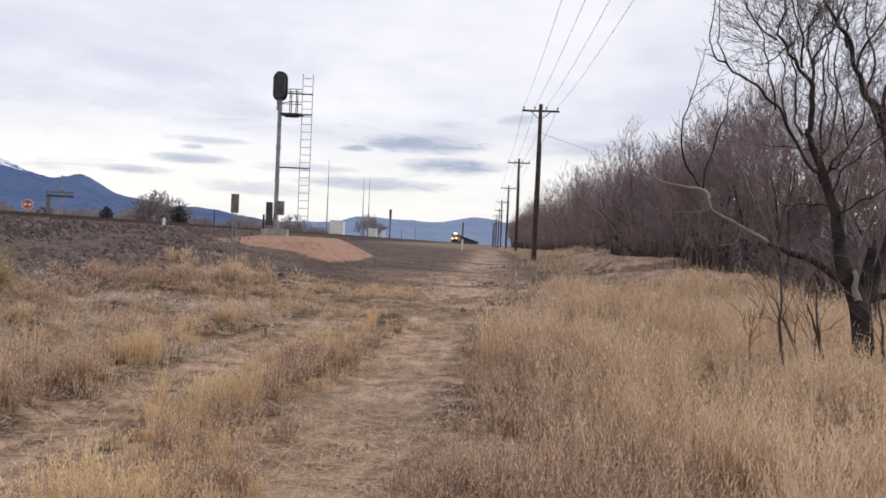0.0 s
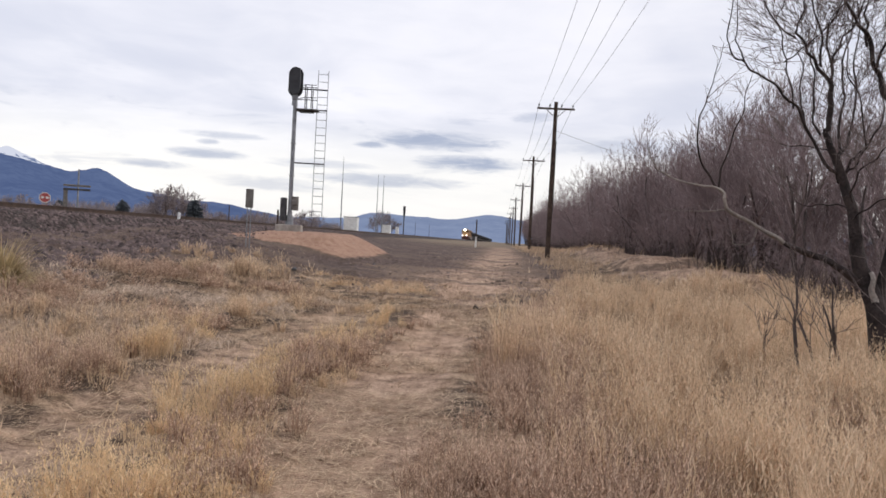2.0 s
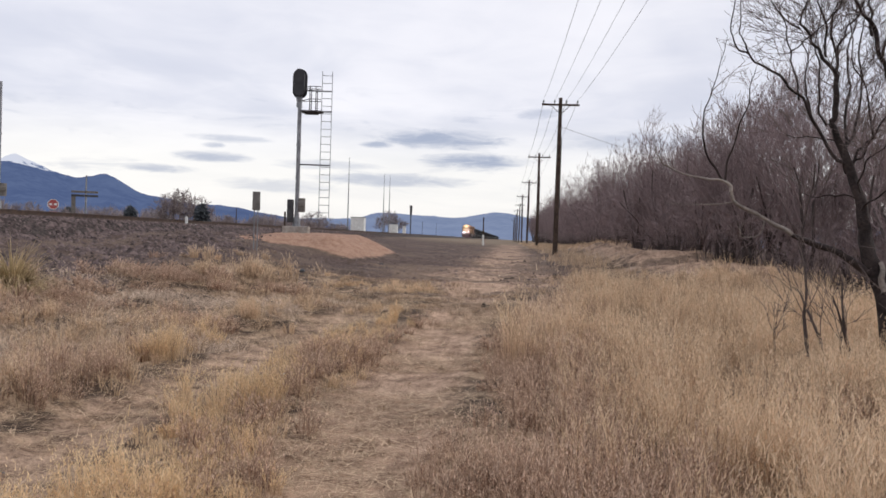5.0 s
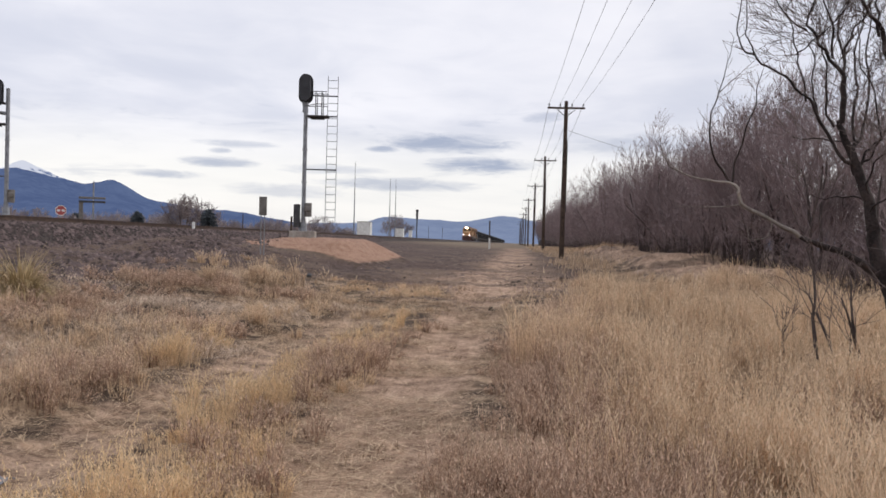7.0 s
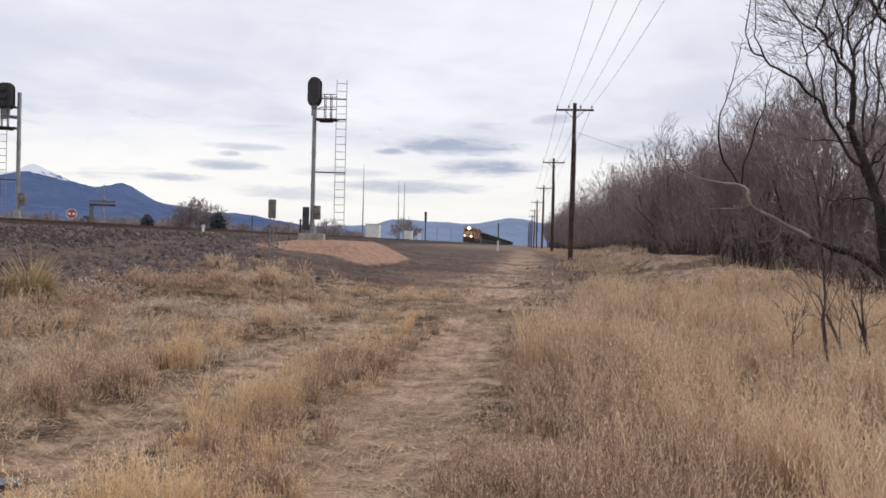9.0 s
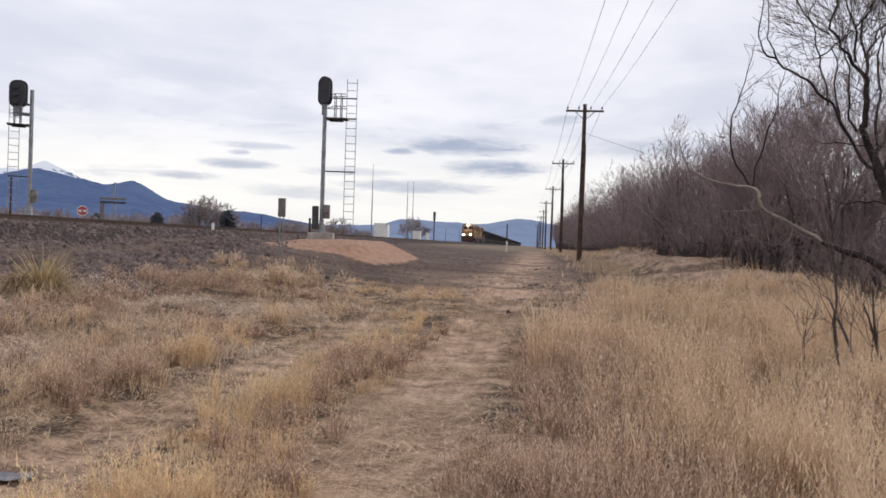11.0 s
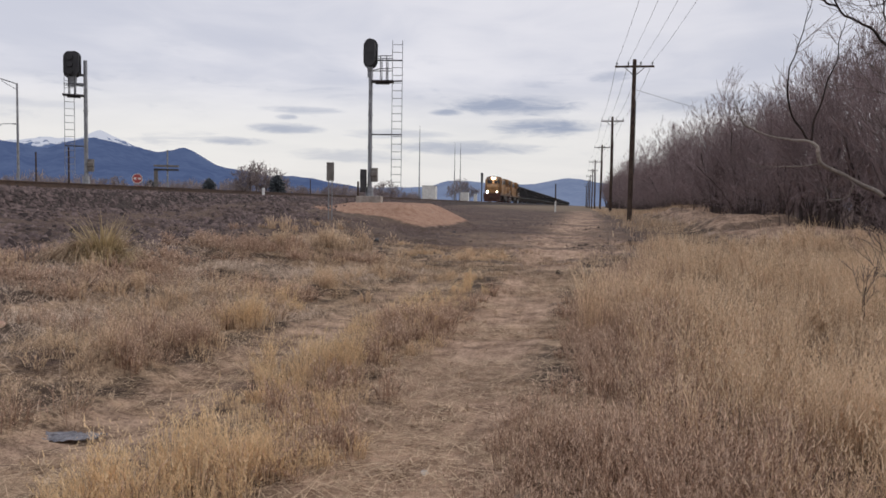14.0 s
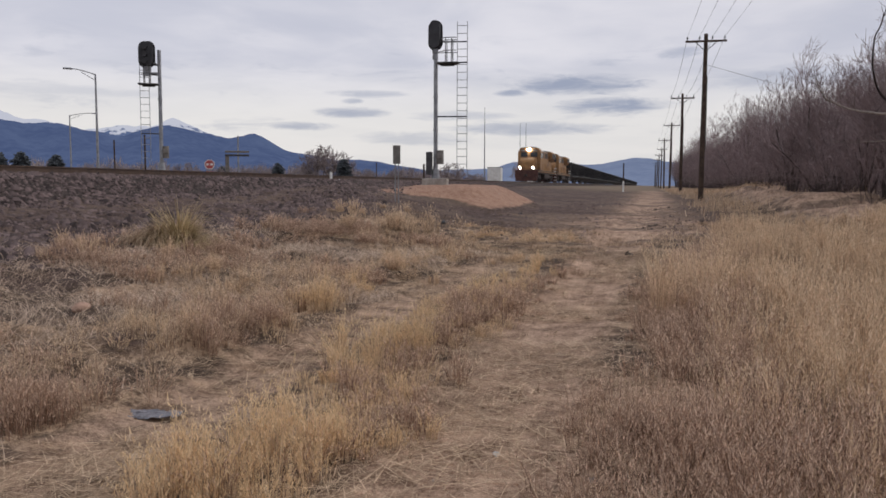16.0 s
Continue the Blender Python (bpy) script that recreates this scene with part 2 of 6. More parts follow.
def ground_material():
    m = bpy.data.materials.new("ground")
    m.use_nodes = True
    n = Nodes(m.node_tree)
    where = n.add("ShaderNodeTexCoord").outputs["Object"]

    def layer(name):
        return n.add("ShaderNodeAttribute", attribute_name=name).outputs["Fac"]

    coarse, mid = n.noise(where, 0.45, 5.0, 0.6), n.noise(where, 3.5, 5.0, 0.65)
    fine, dots = n.noise(where, 26.0, 4.0, 0.7), n.noise(where, 90.0, 2.0, 0.6)
    grit = n.math("ADD", n.math("MULTIPLY", mid, 0.4), n.math("ADD", n.math("MULTIPLY", fine, 0.4), n.math("MULTIPLY", dots, 0.2)))
    px, py, pz = n.split(where)
    drawn = n.noise(n.xyz(n.math("MULTIPLY", px, 5.0), n.math("MULTIPLY", py, 0.8), 0.0), 1.0, 5.0, 0.65, 0.4)
    worn = n.math("ADD", n.math("MULTIPLY", grit, 0.75), n.math("MULTIPLY", drawn, 0.25))
    thatch = n.mix(n.span(grit, 0.41, 0.59), (0.14, 0.091, 0.061), (0.55, 0.40, 0.272))
    dirt = n.mix(n.span(worn, 0.41, 0.59), (0.23, 0.147, 0.102), (0.61, 0.43, 0.31))
    dirt = n.mix(n.math("MULTIPLY", n.math("MULTIPLY", n.span(n.noise(where, 0.38, 5.0, 0.65), 0.46, 0.58), n.span(py, 12.0, 20.0)), 0.75), dirt, n.mix(n.span(grit, 0.41, 0.59), (0.075, 0.052, 0.041), (0.21, 0.15, 0.115)))
    gravel = n.mix(n.span(grit, 0.40, 0.60), (0.036, 0.025, 0.022), (0.16, 0.114, 0.0985))
    gravel = n.mix(n.math("MULTIPLY", n.span(coarse, 0.45, 0.62), 0.6), gravel, (0.18, 0.131, 0.10))
    red = n.mix(n.span(grit, 0.41, 0.59), (0.30, 0.175, 0.12), (0.46, 0.295, 0.215))
    far = n.mix(coarse, (0.13, 0.10, 0.075), (0.26, 0.20, 0.14))
    soft = n.math("MULTIPLY", n.math("SUBTRACT", mid, 0.5), 0.9)

    def edge(name):
        return n.span(n.math("ADD", layer(name), soft), 0.2, 0.8)

    thatch = n.mix(n.math("MULTIPLY", n.span(n.noise(where, 0.9, 5.0, 0.65), 0.45, 0.56), 0.85), thatch, (0.06, 0.043, 0.035))
    colour = n.mix(edge("dirt"), thatch, dirt)
    colour = n.mix(edge("gravel"), colour, gravel)
    colour = n.mix(edge("red"), colour, red)
    colour = n.mix(layer("far"), colour, far)
    s = n.add("ShaderNodeBsdfPrincipled")
    n.put(s.inputs["Base Color"], colour), n.put(s.inputs["Roughness"], 0.95), n.put(s.inputs["Specular IOR Level"], 0.15)
    b = n.add("ShaderNodeBump")
    n.put(b.inputs["Strength"], 1.0), n.put(b.inputs["Distance"], 0.06), n.put(b.inputs["Height"], grit)
    n.put(s.inputs["Normal"], b.outputs[0])
    n.put(n.add("ShaderNodeOutputMaterial").inputs[0], s.outputs[0])
    return m


def hazy_hill_material(name, low, high, snow_line):
    """Distant wooded slopes with snow on the high tops; the air's blue haze is put into a glowing colour."""
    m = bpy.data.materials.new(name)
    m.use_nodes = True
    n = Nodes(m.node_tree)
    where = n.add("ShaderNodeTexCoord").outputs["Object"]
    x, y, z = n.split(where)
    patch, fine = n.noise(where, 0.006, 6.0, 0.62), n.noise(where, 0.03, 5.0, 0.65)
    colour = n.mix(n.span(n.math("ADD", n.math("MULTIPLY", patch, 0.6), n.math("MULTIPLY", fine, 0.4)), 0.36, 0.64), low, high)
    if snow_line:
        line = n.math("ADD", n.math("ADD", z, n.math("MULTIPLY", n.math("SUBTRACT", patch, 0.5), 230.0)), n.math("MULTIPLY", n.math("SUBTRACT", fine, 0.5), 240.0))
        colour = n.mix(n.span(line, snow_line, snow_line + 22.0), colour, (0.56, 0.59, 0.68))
    # glows by itself, so the painted haze colour shows unlit
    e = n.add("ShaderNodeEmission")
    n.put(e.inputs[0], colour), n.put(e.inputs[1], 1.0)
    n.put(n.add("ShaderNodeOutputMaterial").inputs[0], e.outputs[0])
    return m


M["ground"] = ground_material()
# the air's haze is painted into these blues, palest on the farthest hills
M["near_range"] = hazy_hill_material("near_range", (0.066, 0.097, 0.20), (0.094, 0.132, 0.245), 0)
M["snow_range"] = hazy_hill_material("snow_range", (0.10, 0.145, 0.27), (0.15, 0.195, 0.32), 238.0)
M["far_range"] = hazy_hill_material("far_range", (0.16, 0.205, 0.325), (0.20, 0.25, 0.375), 0)

# ---- mesh helpers ----


def part(name, bm, mat, parent=None, label=""):
    """Links a bmesh as one mesh object under a thing or a part."""
    data = bpy.data.meshes.new(name)
    bmesh.ops.recalc_face_normals(bm, faces=bm.faces)
    bm.to_mesh(data)
    bm.free()
    data.materials.append(M[mat])
    ob = new(name, data)
    ob.parent = parent
    if label:
        ob["label"] = label
    return ob


def thing(name, place, label, category, group="", kind=""):
    ob = new(name)
    ob.matrix_world = place
    ob.empty_display_size = 0.1
    return tagged(ob, label, category, group, kind)


def box(bm, x, y, z, sx, sy, sz, bevel=0.0, turn=None):
    """A box centred at x, y with its base at z."""
    m = Matrix.Translation((x, y, z + sz / 2)) @ (turn or Matrix()) @ Matrix.Diagonal((sx, sy, sz, 1))
    r = bmesh.ops.create_cube(bm, size=1, matrix=m)
    if bevel:
        edges = list({e for v in r["verts"] for e in v.link_edges})
        bmesh.ops.bevel(bm, geom=edges, offset=bevel, segments=2, affect="EDGES", profile=0.5)
    return r["verts"]


def rod(bm, a, b, r0, r1=None, sides=8):
    """A tapered round bar from a to b."""
    a, b = Vector(a), Vector(b)
    d = b - a
    m = Matrix.Translation((a + b) / 2) @ d.to_track_quat("Z", "Y").to_matrix().to_4x4()
    bmesh.ops.create_cone(bm, cap_ends=True, segments=sides, radius1=r0, radius2=r0 if r1 is None else r1, depth=d.length, matrix=m)


def prism(bm, outline, a, b, axis="y"):
    """An outline of (u, v) pairs pushed along an axis from a to b; u, v are x, z for y and y, z for x."""
    def at(u, v, w):
        return (u, w, v) if axis == "y" else (w, u, v)
    one = [bm.verts.new(at(u, v, a)) for u, v in outline]
    two = [bm.verts.new(at(u, v, b)) for u, v in outline]
    bm.faces.new(one), bm.faces.new(two)
    for i in range(len(one)):
        j = (i + 1) % len(one)
        bm.faces.new((one[i], one[j], two[j], two[i]))


def array_mesh(name, verts, tris=None, quads=None, layers=None, smooth=False):
    """A mesh from numpy arrays."""
    data = bpy.data.meshes.new(name)
    tris = np.zeros((0, 3), np.int32) if tris is None else np.asarray(tris, np.int32)
    quads = np.zeros((0, 4), np.int32) if quads is None else np.asarray(quads, np.int32)
    loops = np.concatenate([tris.ravel(), quads.ravel()])
    starts = np.concatenate([np.arange(len(tris)) * 3, len(tris) * 3 + np.arange(len(quads)) * 4])
    data.vertices.add(len(verts))
    data.vertices.foreach_set("co", np.asarray(verts, np.float32).ravel())
    data.loops.add(len(loops))
    data.loops.foreach_set("vertex_index", loops.astype(np.int32))
    data.polygons.add(len(starts))
    data.polygons.foreach_set("loop_start", starts.astype(np.int32))
    for key, values in (layers or {}).items():
        data.attributes.new(key, "FLOAT", "POINT").data.foreach_set("value", np.asarray(values, np.float32).ravel())
    data.update(calc_edges=True)
    if smooth:
        data.polygons.foreach_set("use_smooth", np.ones(len(starts), bool))
    return data


def linked(name, data, mat, parent=None, label=""):
    if not data.materials:
        data.materials.append(M[mat])
    ob = new(name, data)
    ob.parent = parent
    if label:
        ob["label"] = label
    return ob


def value_noise(x, y, seed=0):
    """Smooth noise from -1 to 1 on a unit lattice."""
    x, y = np.asarray(x, float), np.asarray(y, float)
    i, j = np.floor(x).astype(np.int64), np.floor(y).astype(np.int64)
    u, v = x - i, y - j
    u, v = u * u * (3 - 2 * u), v * v * (3 - 2 * v)

    def at(a, b):
        h = (a * 374761393 + b * 668265263 + seed * 974711) & 0x7FFFFFFF
        h = ((h ^ (h >> 13)) * 1274126177) & 0x7FFFFFFF
        return ((h ^ (h >> 16)) & 0xFFFF) / 32767.5 - 1
    low = at(i, j) * (1 - u) + at(i + 1, j) * u
    high = at(i, j + 1) * (1 - u) + at(i + 1, j + 1) * u
    return low * (1 - v) + high * v


def fractal(x, y, scale, octaves=4, seed=0):
    total, power = 0.0, 1.0
    for k in range(octaves):
        total = total + power * value_noise(np.asarray(x) * scale, np.asarray(y) * scale, seed + k)
        scale, power = scale * 2.03, power * 0.5
    return total


def step(a, b, v):
    t = np.clip((np.asarray(v, float) - a) / (b - a), 0, 1)
    return t * t * (3 - 2 * t)


# ---- the lie of the land ----
TRACK, RAIL = -15.8, 2.05


def trail_line(y):
    """Where the middle of the worn path runs."""
    return np.interp(y, [0, 5, 8, 14, 22, 45], [-0.9, -1.0, -1.1, -0.95, -0.7, 0.1])


def stony_edge(y):
    """Where the grass of the slope gives way to bare stone."""
    return np.interp(y, [4, 7, 9, 11, 13, 18, 26], [-7.6, -8.3, -8.6, -8.6, -8.3, -8.5, -8.8])


def mound_at(x, y):
    """The flat pad of red gravel round the signal, 0 to 1."""
    sx = np.clip((-4.75 - x - 0.12 * fractal(x, y, 0.8, 2, 41)) / 2.2, 0, 1) * step(-10.9, -8.8, x)
    sy = step(27.8, 30.5, y + 0.3 * fractal(x, y, 0.7, 2, 43)) * step(40.0, 36.5, y)
    return sx * sy


def land(x, y):
    x, y = np.asarray(x, float), np.asarray(y, float)
    base = np.interp(y, [-50, 6, 12, 20, 32, 50, 85, 130, 5000], [0.0, 0.0, 0.05, 0.22, 0.50, 0.72, 0.95, 1.0, 1.0])
    rise = np.interp(x, [-14.6, -13.6, -12.0, -10.5, -9.2, -8.0, -6.0, -4.0, -2.8], [1.0, 0.80, 0.60, 0.50, 0.36, 0.24, 0.13, 0.04, 0.0])
    h = base + (1.72 - base) * rise
    beyond = step(-17.0, -20.5, x)
    h = h * (1 - beyond) + (1.25 + 0.15 * fractal(x, y, 0.05, 2, 3)) * beyond
    # the shoulder on which the pad lies
    h = h + 0.36 * step(-5.5, -8.2, x) * step(-14.5, -11.5, x) * step(20, 28, y) * step(60, 42, y)
    h = np.maximum(h, h * 0 + (1.60 * mound_at(x, y) + h * (1 - mound_at(x, y))))
    # worn wheel track
    off = np.abs(x - trail_line(y))
    h = h - 0.07 * step(0.75, 0.25, off) * step(60, 30, y)
    h = h - 0.05 * step(0.5, 0.2, np.abs(x + 3.35 - 0.02 * y)) * step(22, 12, y) * step(2, 4, y)
    # bank and ditch before the wood
    bank = step(3.6, 6.0, x - 0.012 * y) * step(9.5, 7.5, x - 0.012 * y)
    h = h + (0.52 + 0.3 * fractal(x, y, 0.35, 3, 7)) * bank * step(18, 24, y) * step(90, 60, y)
    near = step(60, 25, y) * step(-40, -20, x)
    lumps = step(-3.0, -4.2, x) * step(-13.0, -11.5, x) * step(30, 20, y)
    h = h + lumps * (0.11 * fractal(x, y, 0.55, 3, 13) + 0.05 * fractal(x, y, 1.9, 2, 19))
    h = h + near * (0.045 * fractal(x, y, 0.7, 3, 11) + 0.022 * fractal(x, y, 4.5, 2, 17)) * (1 - 0.6 * step(0.8, 0.3, off))
    return h


def spread(lo, hi, fine_lo, fine_hi, fine, growth):
    mid = list(np.arange(fine_lo, fine_hi, fine))
    up, down, s = [fine_hi], [fine_lo - fine], fine
    while up[-1] < hi:
        s *= growth
        up.append(up[-1] + s)
    s = fine
    while down[-1] > lo:
        s *= growth
        down.append(down[-1] - s)
    return np.array(down[::-1] + mid + up)


def build_ground():
    xs, ys = spread(-4600, 4600, -17, 9, 0.13, 1.13), spread(-300, 4800, 2.0, 36, 0.16, 1.07)
    gx, gy = np.meshgrid(xs, ys)
    gz = land(gx, gy)
    n, m = len(xs), len(ys)
    i = (np.arange(m - 1)[:, None] * n + np.arange(n - 1)[None]).ravel()
    quads = np.stack([i, i + 1, i + n + 1, i + n], 1)
    off = np.abs(gx - trail_line(gy))
    dirt = step(1.05, 0.35, off) * 0.75 + 0.55 * step(0.7, 0.2, np.abs(gx + 3.35 - 0.02 * gy)) * step(22, 12, gy)
    dirt = np.maximum(dirt, 0.72 * step(3.6, 5.4, gx - 0.012 * gy) * step(9.5, 7.5, gx - 0.012 * gy) * step(14, 22, gy))
    gravel = np.maximum(step(0.5, -0.9, gx - stony_edge(gy) + 0.6 * fractal(gx, gy, 0.4, 3, 23)) * step(-19.5, -17.5, gx),
                        step(15.5, 31, gy + 2.2 * (gx + 5) * step(-5, -9, gx) * -1 + 6.0 * fractal(gx * 0.5, gy, 0.3, 4, 29)) * step(4.2, 2.6, gx) * step(-20, -17, gx))
    gravel = gravel * step(160, 90, gy) * (1 - 0.3 * step(-7.0, -2.0, gx + 0.8 * fractal(gx, gy, 0.35, 3, 151)))
    dirt = np.clip(dirt + 0.6 * step(-6.0, -3.0, gx) * step(4.0, 2.0, gx) * step(16, 24, gy), 0, 1)
    gravel = gravel * (1 - 0.6 * step(2.4, 0.2, off + 0.5 * fractal(gx, gy, 0.4, 3, 83)) * step(12, 24, gy))
    patchy = np.clip(0.62 + 0.55 * fractal(gx * 0.35, gy, 0.45, 4, 111) + 0.25 * fractal(gx, gy, 0.9, 3, 113), 0, 1)
    gravel = gravel * (1 - step(-8.5, -6.5, gx) * (1 - patchy) * step(32, 21, gy))
    gravel = np.maximum(gravel, 0.9 * step(-0.15, 0.2, fractal(gx, gy, 0.45, 3, 117) - 0.12 * (gx + 6.5)) * step(-3.6, -5.0, gx) * step(-11, -9.5, gx) * step(17, 13, gy))
    far = np.maximum(step(70, 130, gy), np.maximum(step(12, 30, gx), step(-19, -26, gx)))
    layers = {"dirt": dirt, "gravel": gravel, "red": step(0.06, 0.3, mound_at(gx, gy)), "far": far}
    data = array_mesh("ground", np.stack([gx, gy, gz], -1).reshape(-1, 3), quads=quads, layers=layers, smooth=True)
    tagged(linked("ground", data, "ground"), "dry dirt and gravel ground with a worn path", "ground", kind="structure")


build_ground()


def at(az, el, d):
    """A place d metres off on the level, by its bearing (right of the track's line) and its height angle."""
    return Vector((d * math.sin(radians(az)), d * math.cos(radians(az)), EYE + d * math.tan(radians(el))))


def rest(x, y, sink=0.03):
    return float(land(x, y)) - sink


# ---- mountains ----


def build_range(name, label, mat, distance, peaks, az0, az1, rough, seed, floor_el=0.0):
    """A ridge as a sum of rounded peaks (bearing, height angle, half width left, half width right)."""
    az = np.arange(az0, az1, 0.08)
    el = np.full_like(az, floor_el)
    for a, e, fall_l, fall_r in peaks:
        el = np.maximum(el, e - np.abs(az - a) * np.where(az < a, fall_l, fall_r))
    el = np.convolve(np.pad(el, 6, mode="edge"), np.ones(13) / 13, mode="valid")
    el = el + rough * fractal(az, az * 0, 0.9, 5, seed) * (0.3 + el / 4)
    rows = 10
    verts = []
    for k in range(rows + 1):
        f = k / rows
        d = distance - 900 * (1 - f) ** 1.2
        e = el * f ** 0.8
        crease = 60 * fractal(az * 0.9 + 0.15 * k, az * 0 + k * 0.35, 0.8, 3, seed + 5) * f * (1 - f) * 4
        r = np.radians(az)
        height = EYE + np.tan(np.radians(e)) * d
        height = np.where(k == 0, -5.0, height)
        verts.append(np.stack([(d + crease) * np.sin(r), (d + crease) * np.cos(r), height], 1))
    n = len(az)
    i = (np.arange(rows)[:, None] * n + np.arange(n - 1)[None]).ravel()
    data = array_mesh(name, np.concatenate(verts), quads=np.stack([i, i + 1, i + n + 1, i + n], 1), smooth=True)
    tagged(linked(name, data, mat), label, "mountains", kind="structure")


build_range("backdrop_snow_peak", "mountain range with snow on its tops, tinted blue as haze", "snow_range", 4300,
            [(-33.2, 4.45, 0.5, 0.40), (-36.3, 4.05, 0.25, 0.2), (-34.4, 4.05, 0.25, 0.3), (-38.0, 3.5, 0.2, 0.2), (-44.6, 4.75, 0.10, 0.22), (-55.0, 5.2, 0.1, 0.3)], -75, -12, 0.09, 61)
build_range("backdrop_front_range", "wooded mountain slopes, tinted dark blue as haze", "near_range", 3500,
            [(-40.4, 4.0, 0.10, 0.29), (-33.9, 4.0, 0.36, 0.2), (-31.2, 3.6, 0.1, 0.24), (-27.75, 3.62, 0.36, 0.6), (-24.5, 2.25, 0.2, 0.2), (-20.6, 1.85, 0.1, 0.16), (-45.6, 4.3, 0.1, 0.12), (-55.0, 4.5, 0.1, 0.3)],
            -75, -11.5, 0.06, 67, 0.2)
build_range("backdrop_far_hills", "low hills on the horizon, tinted pale blue as haze", "far_range", 4500,
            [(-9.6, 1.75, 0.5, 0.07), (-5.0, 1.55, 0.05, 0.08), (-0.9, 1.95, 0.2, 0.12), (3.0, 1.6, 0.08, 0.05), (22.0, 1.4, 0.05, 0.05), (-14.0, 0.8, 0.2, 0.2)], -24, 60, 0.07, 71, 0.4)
# ---- railway track ----


def build_track():
    y0, y1 = -70.0, 1500.0
    track = thing("railway_track", pose(TRACK, 0, 0), "single railway track on a gravel bed", "track", kind="structure")
    outline = [(-0.07, 0), (0.07, 0), (0.07, 0.012), (0.012, 0.03), (0.012, 0.135), (0.036, 0.145), (0.036, 0.18), (-0.036, 0.18), (-0.036, 0.145), (-0.012, 0.135), (-0.012, 0.03), (-0.07, 0.012)]
    for side in (-0.753, 0.753):
        bm = bmesh.new()
        prism(bm, [(u + side, v + RAIL - 0.18) for u, v in outline], y0, y1)
        part("rail", bm, "rail", track, "rusty steel rail")
    bm = bmesh.new()
    prism(bm, [(-3.2, 1.1), (3.2, 1.1), (2.3, RAIL - 0.27), (1.6, RAIL - 0.215), (-1.6, RAIL - 0.215), (-2.3, RAIL - 0.27)], y0, y1)
    part("ballast_bed", bm, "ballast", track)
    bm = bmesh.new()
    box(bm, 0, 0, 0, 2.59, 0.23, 0.18, 0.012)
    data = bpy.data.meshes.new("tie")
    bm.to_mesh(data)
    bm.free()
    for k in range(240):
        ob = linked("tie", data, "tie", track)
        ob.matrix_basis = pose(random.uniform(-0.03, 0.03), 4 + k * 0.52, RAIL - 0.36, 0, 0, random.uniform(-1, 1))
    base = np.array([[-1.3, -0.115, 0], [1.3, -0.115, 0], [1.3, 0.115, 0], [-1.3, 0.115, 0], [-1.3, -0.115, 0.18], [1.3, -0.115, 0.18], [1.3, 0.115, 0.18], [-1.3, 0.115, 0.18]])
    faces = np.array([[0, 1, 5, 4], [1, 2, 6, 5], [2, 3, 7, 6], [3, 0, 4, 7], [4, 5, 6, 7]])
    ys = np.concatenate([np.arange(-66, 3.8, 0.52), np.arange(4 + 240 * 0.52, 700, 0.52)])
    verts = (base[None] + np.stack([ys * 0, ys, ys * 0 + RAIL - 0.36], 1)[:, None]).reshape(-1, 3)
    quads = (faces[None] + (np.arange(len(ys)) * 8)[:, None, None]).reshape(-1, 4)
    tagged(linked("far_ties", array_mesh("far_ties", verts, quads=quads), "tie", track), kind="stuff")


build_track()


# ---- signals ----


